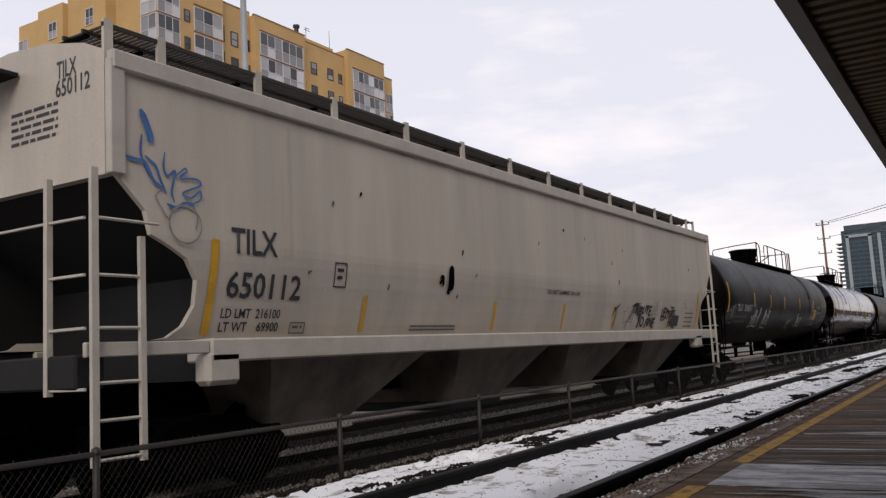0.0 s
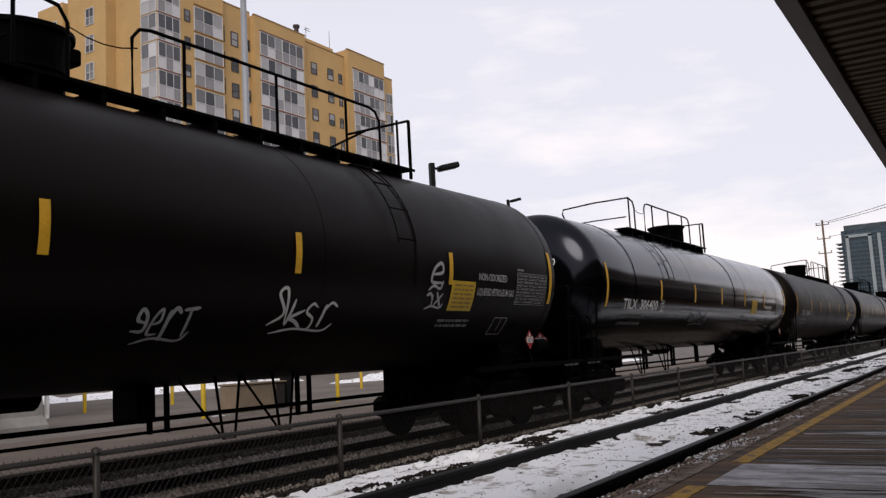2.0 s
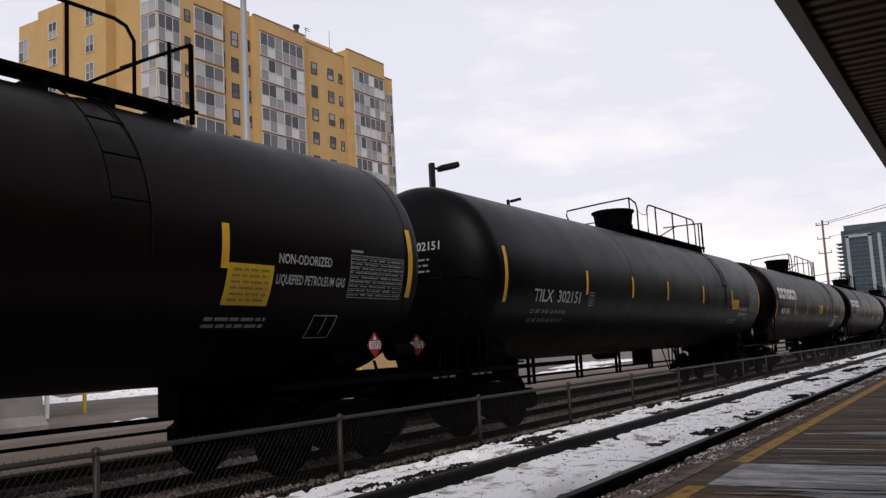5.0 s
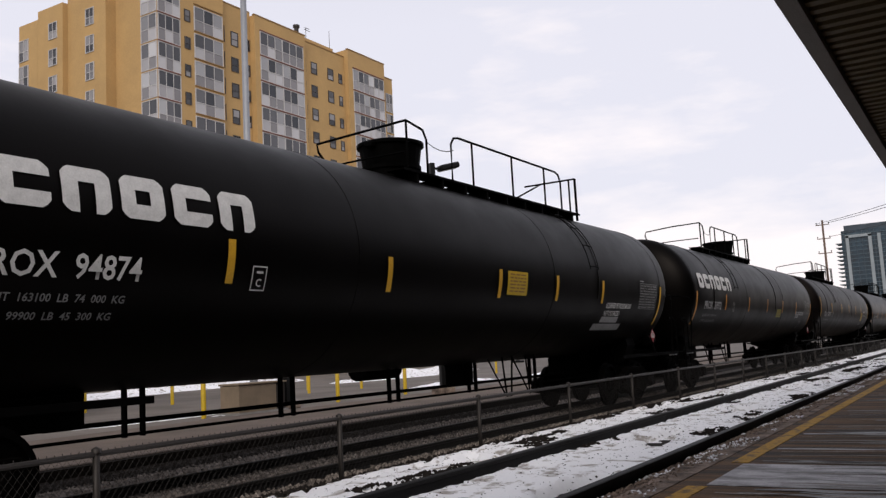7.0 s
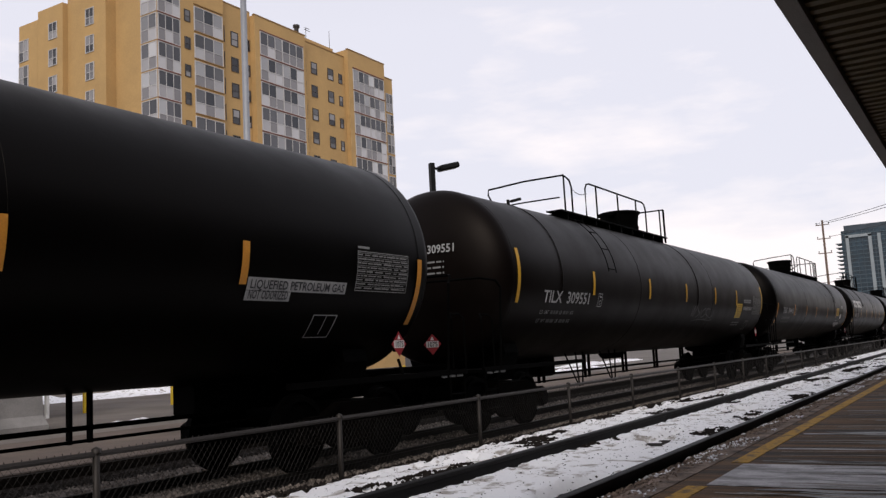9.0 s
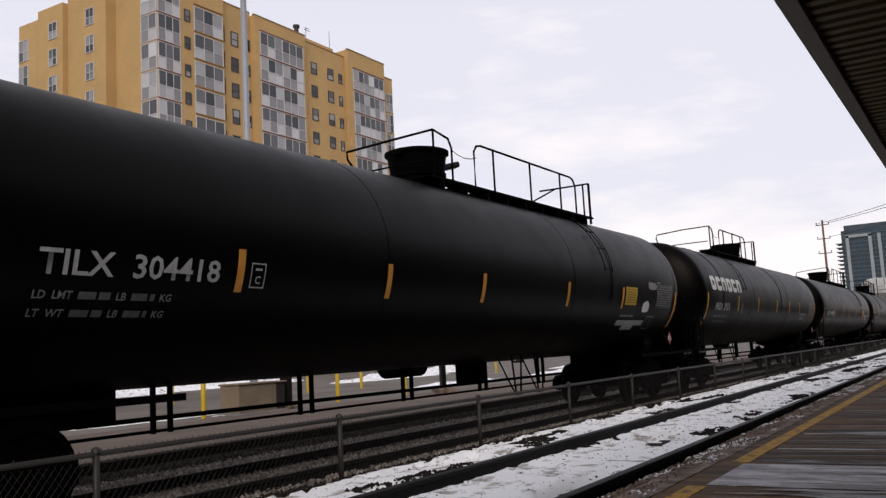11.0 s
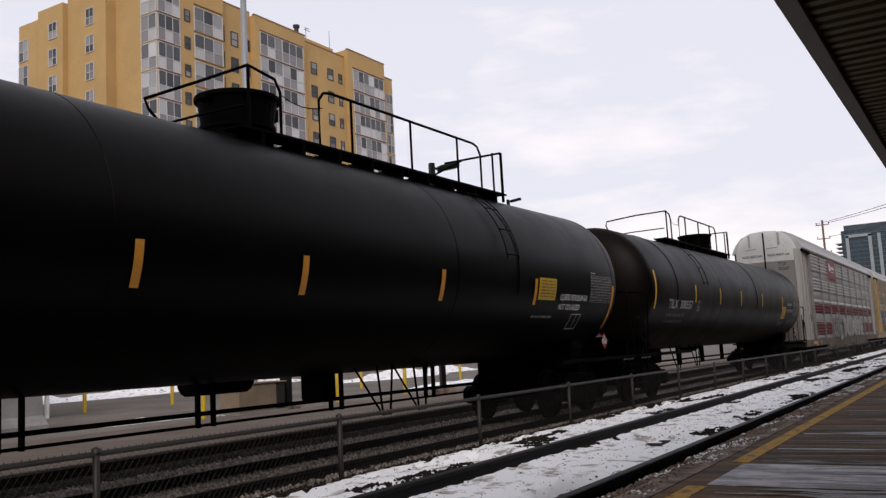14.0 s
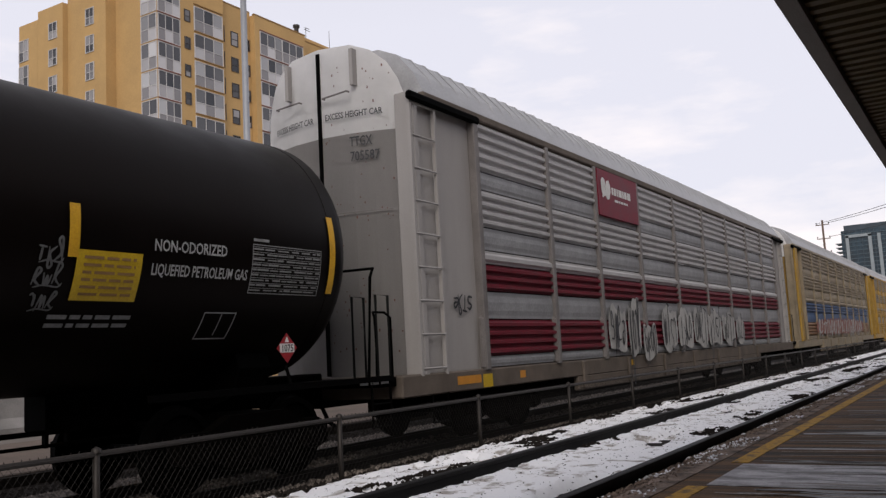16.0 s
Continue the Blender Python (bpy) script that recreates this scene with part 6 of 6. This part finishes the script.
def rib_panel(w, h, ribs, depth=0.035):
    """A sheet-metal panel pressed into horizontal ribs, facing -y, from its lower left corner."""
    bm = bmesh.new()
    prof = [(0.0, 0.0)]
    step = h / ribs
    for k in range(ribs):
        z = k * step
        prof += [(0.0, z + step * 0.12), (-depth, z + step * 0.3), (-depth, z + step * 0.62), (0.0, z + step * 0.84)]
    prof.append((0.0, h))
    a = [bm.verts.new((0, y, z)) for y, z in prof]
    c = [bm.verts.new((w, y, z)) for y, z in prof]
    for i in range(len(prof) - 1):
        bm.faces.new((a[i], c[i], c[i + 1], a[i + 1]))
    e = [bm.verts.new(p) for p in ((0, 0.02, 0), (w, 0.02, 0), (w, 0.02, h), (0, 0.02, h))]
    bm.faces.new(e)
    bm.faces.new((a[0], e[0], e[1], c[0]))
    bm.faces.new((a[-1], c[-1], e[2], e[3]))
    bm.faces.new([e[0]] + a + [e[3]])
    bm.faces.new([e[1]] + c + [e[2]])
    return bm


def door_bow(y):
    """How far the curved end doors stand out from the car's end."""
    return 0.06 - 0.34 * (y / 1.3) ** 2


def on_door(bm, y0, z0, lift=0.04):
    """Lays a flat drawing on the curved front door; it reads from +y to -y."""
    for v in bm.verts:
        y = y0 - v.co.x
        v.co = Vector((-door_bow(y) - lift - v.co.z, y, z0 + v.co.y))
    return bm


def autorack(s, upper, band_low, band_mid, band_high, post_mat, end_mat, label, fancy):
    car = empty("autorack_car")
    tagged(car, label, "autorack car", "autorack cars of the train")
    part("roof", extrude_x([(-AY - 0.03, 5.08), (-AY - 0.03, 5.15)] + [(y, z + 0.01) for y, z in CROSS[2:9]] + [(AY + 0.03, 5.15), (AY + 0.03, 5.08)], 0.45, AL - 0.45), AUTO_ROOF, car)
    for i in range(1, 66):
        x = 0.45 + (AL - 0.9) * i / 66
        pts = [(x, y, z + 0.02) for y, z in CROSS[1:10]]
        part("roof_seam", tube(pts, r=0.012 if i % 6 else 0.02, sides=4), AUTO_ROOF, car)
    part("inner_hull", box(0.4, AL - 0.4, -AY + 0.08, AY - 0.08, 1.1, 5.1), STEEL_DARK, car)
    part("sill", box(-0.4, AL + 0.4, -AY - 0.02, AY + 0.02, 0.78, 1.08, 0.02), post_mat if not fancy else AUTO_SILL, car)
    part("side_girder", box(5.4, AL - 5.4, -AY - 0.015, -AY + 0.09, 0.52, 0.79, 0.02), post_mat if not fancy else AUTO_SILL, car)
    part("center_girder", box(5.2, AL - 5.2, -0.45, 0.45, 0.35, 0.78), STEEL_DARK, car)
    for k in range(7):
        xk = 5.6 + (AL - 11.6) * k / 6
        part("girder_rib", box(xk, xk + 0.14, -AY - 0.06, -AY - 0.01, 0.55, 1.06, 0.015), post_mat if not fancy else AUTO_SILL, car)
    part("top_rail", box(0.4, AL - 0.3, -AY - 0.07, -AY + 0.05, 5.0, 5.13, 0.02), post_mat if not fancy else AUTO_SILL, car)
    for x, way in ((0.0, 1), (AL, -1)):
        low = [(y, z) for y, z in CROSS if z < 5.2]
        bm = bmesh.new()
        cols = [-1.3, -1.22, -1.08, -0.85, -0.55, 0.0, 0.55, 0.85, 1.08, 1.22, 1.3]
        g = []
        for y in cols:
            bow = door_bow(y)
            ztop = {0.0: 5.97, 0.55: 5.94, 0.85: 5.82, 1.08: 5.62, 1.22: 5.36, 1.3: 5.1}[abs(y)]
            g.append([bm.verts.new((x - way * bow, y, z)) for z in (1.08, 3.0, 4.6)] + [bm.verts.new((x - way * bow, y, 4.6)), bm.verts.new((x - way * bow, y, ztop))])
        for i in range(len(cols) - 1):
            for j in (0, 1):
                bm.faces.new((g[i][j], g[i + 1][j], g[i + 1][j + 1], g[i][j + 1]))
            f = bm.faces.new((g[i][3], g[i + 1][3], g[i + 1][4], g[i][4]))
            f.material_index = 1
        bmesh.ops.solidify(bm, geom=bm.faces, thickness=0.06)
        door = part("end_door", bm, [end_mat, AUTO_WHITE], car)
        bx = x - way * 0.08
        part("door_seam", box(min(bx, bx + way * 0.06), max(bx, bx + way * 0.06), -0.03, 0.03, 1.1, 5.9), STEEL_DARK, door)
        for y in (-0.62, 0.62):
            part("door_bar", box(min(bx, bx + way * 0.12), max(bx, bx + way * 0.12), y - 0.03, y + 0.03, 5.3, 5.85), end_mat, door)
        part("corner_post", box(min(x + way * 0.16, x + way * 0.3), max(x + way * 0.16, x + way * 0.3), -AY - 0.02, -AY + 0.3, 1.05, 5.1, 0.02), end_mat if fancy else post_mat, car)
        part("end_bay", box(min(x + way * 0.15, x + way * 1.92), max(x + way * 0.15, x + way * 1.92), -AY + 0.06, -AY + 0.16, 1.08, 5.05), end_mat if fancy else post_mat, car)
        lad = bmesh.new()
        for dx in (0.1, 0.74):
            add_box(lad, min(x + way * dx - 0.025, x + way * dx + 0.025), max(x + way * dx - 0.025, x + way * dx + 0.025), -AY - 0.03, -AY + 0.03, 1.05, 4.95)
        for k in range(9):
            add_tube(lad, [(x + way * 0.1, -AY - 0.02, 1.15 + 0.47 * k), (x + way * 0.74, -AY - 0.02, 1.15 + 0.47 * k)], 0.016, 5)
        part("ladder", lad, end_mat if fancy else post_mat, car)
        part("gutter_arm", box(min(x + way * 0.0, x + way * 2.0), max(x + way * 0.0, x + way * 2.0), -AY - 0.1, -AY - 0.0, 4.93, 5.06, 0.03), STEEL_DARK, car)
        for yy in (-1.35, -0.95):
            part("grab_iron", tube([(x - way * 0.45, yy, 1.06), (x - way * 0.45, yy, 2.15), (x - way * 0.45, yy + 0.2, 2.18), (x - way * 0.45, yy + 0.2, 1.06)], r=0.02), BLACK_IRON, car)
        part("end_deck", box(min(x - way * 0.02, x - way * 0.75), max(x - way * 0.02, x - way * 0.75), -1.4, 1.4, 0.95, 1.07), STEEL_DARK, car)
        part("draft_sill", box(min(x - way * 0.6, x + way * 3), max(x - way * 0.6, x + way * 3), -0.22, 0.22, 0.68, 0.78), STEEL_DARK, car)
        add_coupler(car, x - way * 0.55, -way)
        part("sill_step", tube([(x + way * 0.35, -AY, 0.8), (x + way * 0.35, -AY, 0.4), (x + way * 0.75, -AY, 0.4), (x + way * 0.75, -AY, 0.8)], r=0.02), STEEL_DARK, car)
        add_truck(car, x + way * 3.4)
    xs = (1.9, 4.55, 6.85, 9.4, 12.1, 14.8, 17.4, 20.0, 22.2, AL - 1.9)
    zones = ((1.1, 0.16, 0, upper[1]), (1.27, 0.56, 4, band_low), (1.85, 0.42, 0, band_mid), (2.29, 0.41, 3, band_high), (2.72, 0.2, 1, upper[0]), (2.94, 0.35, 0, upper[1]), (3.31, 0.58, 4, upper[0]), (3.91, 0.28, 0, upper[1]), (4.21, 0.8, 5, upper[0]))
    for z, h, ribs, mat in zones:
        for xa, xb in zip(xs, xs[1:]):
            o = part("panel", rib_panel(xb - xa - 0.14, h, ribs or 1, 0.055 if ribs else 0.012), mat, car)
            o.location = (xa + 0.07, -AY, z)
    pm = None
    for x in xs:
        if pm is None:
            pm = part("pillar", box(-0.07, 0.07, -AY - 0.07, -AY + 0.06, 1.06, 5.02, 0.012), post_mat, car)
            pm.location.x = x
        else:
            o = new("pillar", pm.data)
            o.parent, o.location = car, (x, 0, 0)
        part("gusset", box(x - 0.13, x + 0.13, -AY - 0.05, -AY + 0.02, 1.06, 1.9, 0.05), post_mat, car)
    movers.append((car, s))
    return car, xs



rack, bays = autorack(258.55, (AUTO_GREY, AUTO_GREY2), AUTO_RED, AUTO_GREY2, AUTO_RED, AUTO_POST, AUTO_END, "tall galvanised autorack car with red bands and graffiti", True)
AS = -AY - 0.07
part("sign_panel", box(bays[2] + 0.09, bays[3] - 0.09, -AY - 0.085, -AY + 0.01, 4.02, 5.0), SIGN_RED, rack, "dark red sign panel with white emblem")
part("emblem", on_side(scribble(0.5, 0.45, 2, 0.11, 50), bays[2] + 0.25, 4.38, AS - 0.02), WHITE_PAINT, rack)
part("emblem", on_side(bars(1.15, 1, 0.16, 0.2, 51), bays[2] + 0.85, 4.52, AS - 0.02), WHITE_PAINT, rack)
part("emblem", on_side(bars(0.8, 1, 0.05, 0.1, 52), bays[2] + 1.0, 4.38, AS - 0.02), WHITE_PAINT, rack)
for k, (gx, gw, gh, gz) in enumerate(((6.95, 1.05, 1.1, 1.1), (8.1, 0.8, 1.5, 0.95), (9.0, 0.95, 0.95, 0.9), (10.4, 1.2, 1.2, 1.05), (11.65, 1.3, 1.15, 1.08), (13.0, 1.35, 1.15, 1.1), (14.4, 1.45, 1.1, 1.1), (15.9, 1.5, 1.05, 1.12), (17.5, 1.1, 0.9, 1.12))):
    tag = part("graffiti", on_side(blob_shape(gw, gh, 12 + k), gx, gz, AS - 0.012 - 0.003 * (k % 3)), SILVER_SPRAY, rack, "silver graffiti letter with black outlines")
    part("graffiti_outline", on_side(hand_tag(gw * 0.8, gh * 0.95, 4, 0.045, 70 + k, False), gx + gw * 0.06, gz + gh * 0.08, AS - 0.028), BLACK_LETTER, tag)
part("graffiti", on_side(hand_tag(0.55, 0.3, 4, 0.035, 55, False), 1.05, 1.98, -AY + 0.03), BLACK_LETTER, rack, "small black tag")
part("end_seam", on_door(flat(1.05, 0.014, 12, 1), -0.06, 3.42), AUTO_POST, rack)
for y0 in (-0.12, 0.78):
    part("door_handle", tube([(-0.08, y0, 5.17), (-0.14, y0, 5.17), (-0.14, y0 - 0.45, 5.2), (-0.08, y0 - 0.45, 5.2)], r=0.014, sides=5), AUTO_POST, rack)
rnd = random.Random(77)
spots = bmesh.new()
for _ in range(90):
    sy, sz, sw = rnd.uniform(-1.15, -0.1), rnd.uniform(1.3, 5.6), rnd.uniform(0.006, 0.02)
    flat(sw, sw * rnd.uniform(0.7, 2.5), 1, 1, -sy, sz, spots)
part("rust_mark", on_door(spots, 0.0, 0.0), FRAME_RUST, rack)
part("end_number", on_door(fit_width(letters("TTGX", 0.2), 0.34), -0.52, 4.4), BLACK_LETTER, rack)
part("end_number", on_door(fit_width(letters("705587", 0.2), 0.44), -0.52, 4.18), BLACK_LETTER, rack)
for y0 in (-0.12, 1.0):
    part("end_number", on_door(fit_width(letters("EXCESS HEIGHT CAR", 0.13), 0.9), y0, 4.84), BLACK_LETTER, rack)
for x0_, w_, m_ in ((1.0, 0.7, ORANGE_TAPE), (3.0, 0.2, ORANGE_TAPE), (8.2, 0.3, YELLOW_TAPE)):
    part("tape", on_side(flat(w_, 0.12, 1, 1), x0_, 0.88, -AY - 0.025), m_, rack)
part("tape", on_side(flat(0.3, 0.2, 1, 1), 1.75, 0.8, -AY - 0.028), YELLOW_PAINT, rack, "yellow notice plate")
rack2, _ = autorack(286.85, (AUTO_TAN, AUTO_TAN), AUTO_ORANGE, AUTO_BLUE, AUTO_BLUE, AUTO_TAN, AUTO_YELLOW, "autorack car with yellow ends and tan panels", False)
part("graffiti", on_side(blob_shape(17, 0.9, 14), 4.0, 1.2, AS - 0.015), RED_SPRAY, rack2, "faded red and white graffiti")
part("graffiti", on_side(scribble(16, 0.8, 22, 0.08, 56), 4.4, 1.2, AS - 0.022), SILVER_SPRAY, rack2, "faded white graffiti")
for car in (rack2,):
    for x in (0.35, AL - 0.9):
        part("yellow_post", box(x, x + 0.55, -AY - 0.09, -AY + 0.0, 1.05, 5.05, 0.02), AUTO_YELLOW, car)
rack3, _ = autorack(315.15, (AUTO_TAN, AUTO_YELLOW), AUTO_YELLOW, AUTO_TAN, AUTO_YELLOW, AUTO_YELLOW, AUTO_YELLOW, "yellow weathered autorack car", False)


for car in (rack, rack2, hop):
    for ch in car.children_recursive:
        if ch.name.split(".")[0] in ("graffiti", "graffiti_outline", "end_number", "small_print", "load_limit", "emblem", "car_number", "rust_mark", "scuff"):
            tagged(ch, kind="stuff")


def motions():
    """All cars roll along the track together; their wheelsets turn with it."""
    for thing, s in movers:
        walk(thing, [(t, pose(s - travel(t), TRAIN_Y, TRAIN_Z)) for t in range(17)])
        for tr in thing.children:
            for ws in tr.children:
                if ws.name.split(".")[0] == "wheelset":
                    x = ws.location.x
                    walk(ws, [(k / FPS, pose(x, 0, WHEEL_R, 0, (-math.degrees(travel(k / FPS) / WHEEL_R)) % 360, 0)) for k in range(int(16 * FPS) + 1)])


motions()
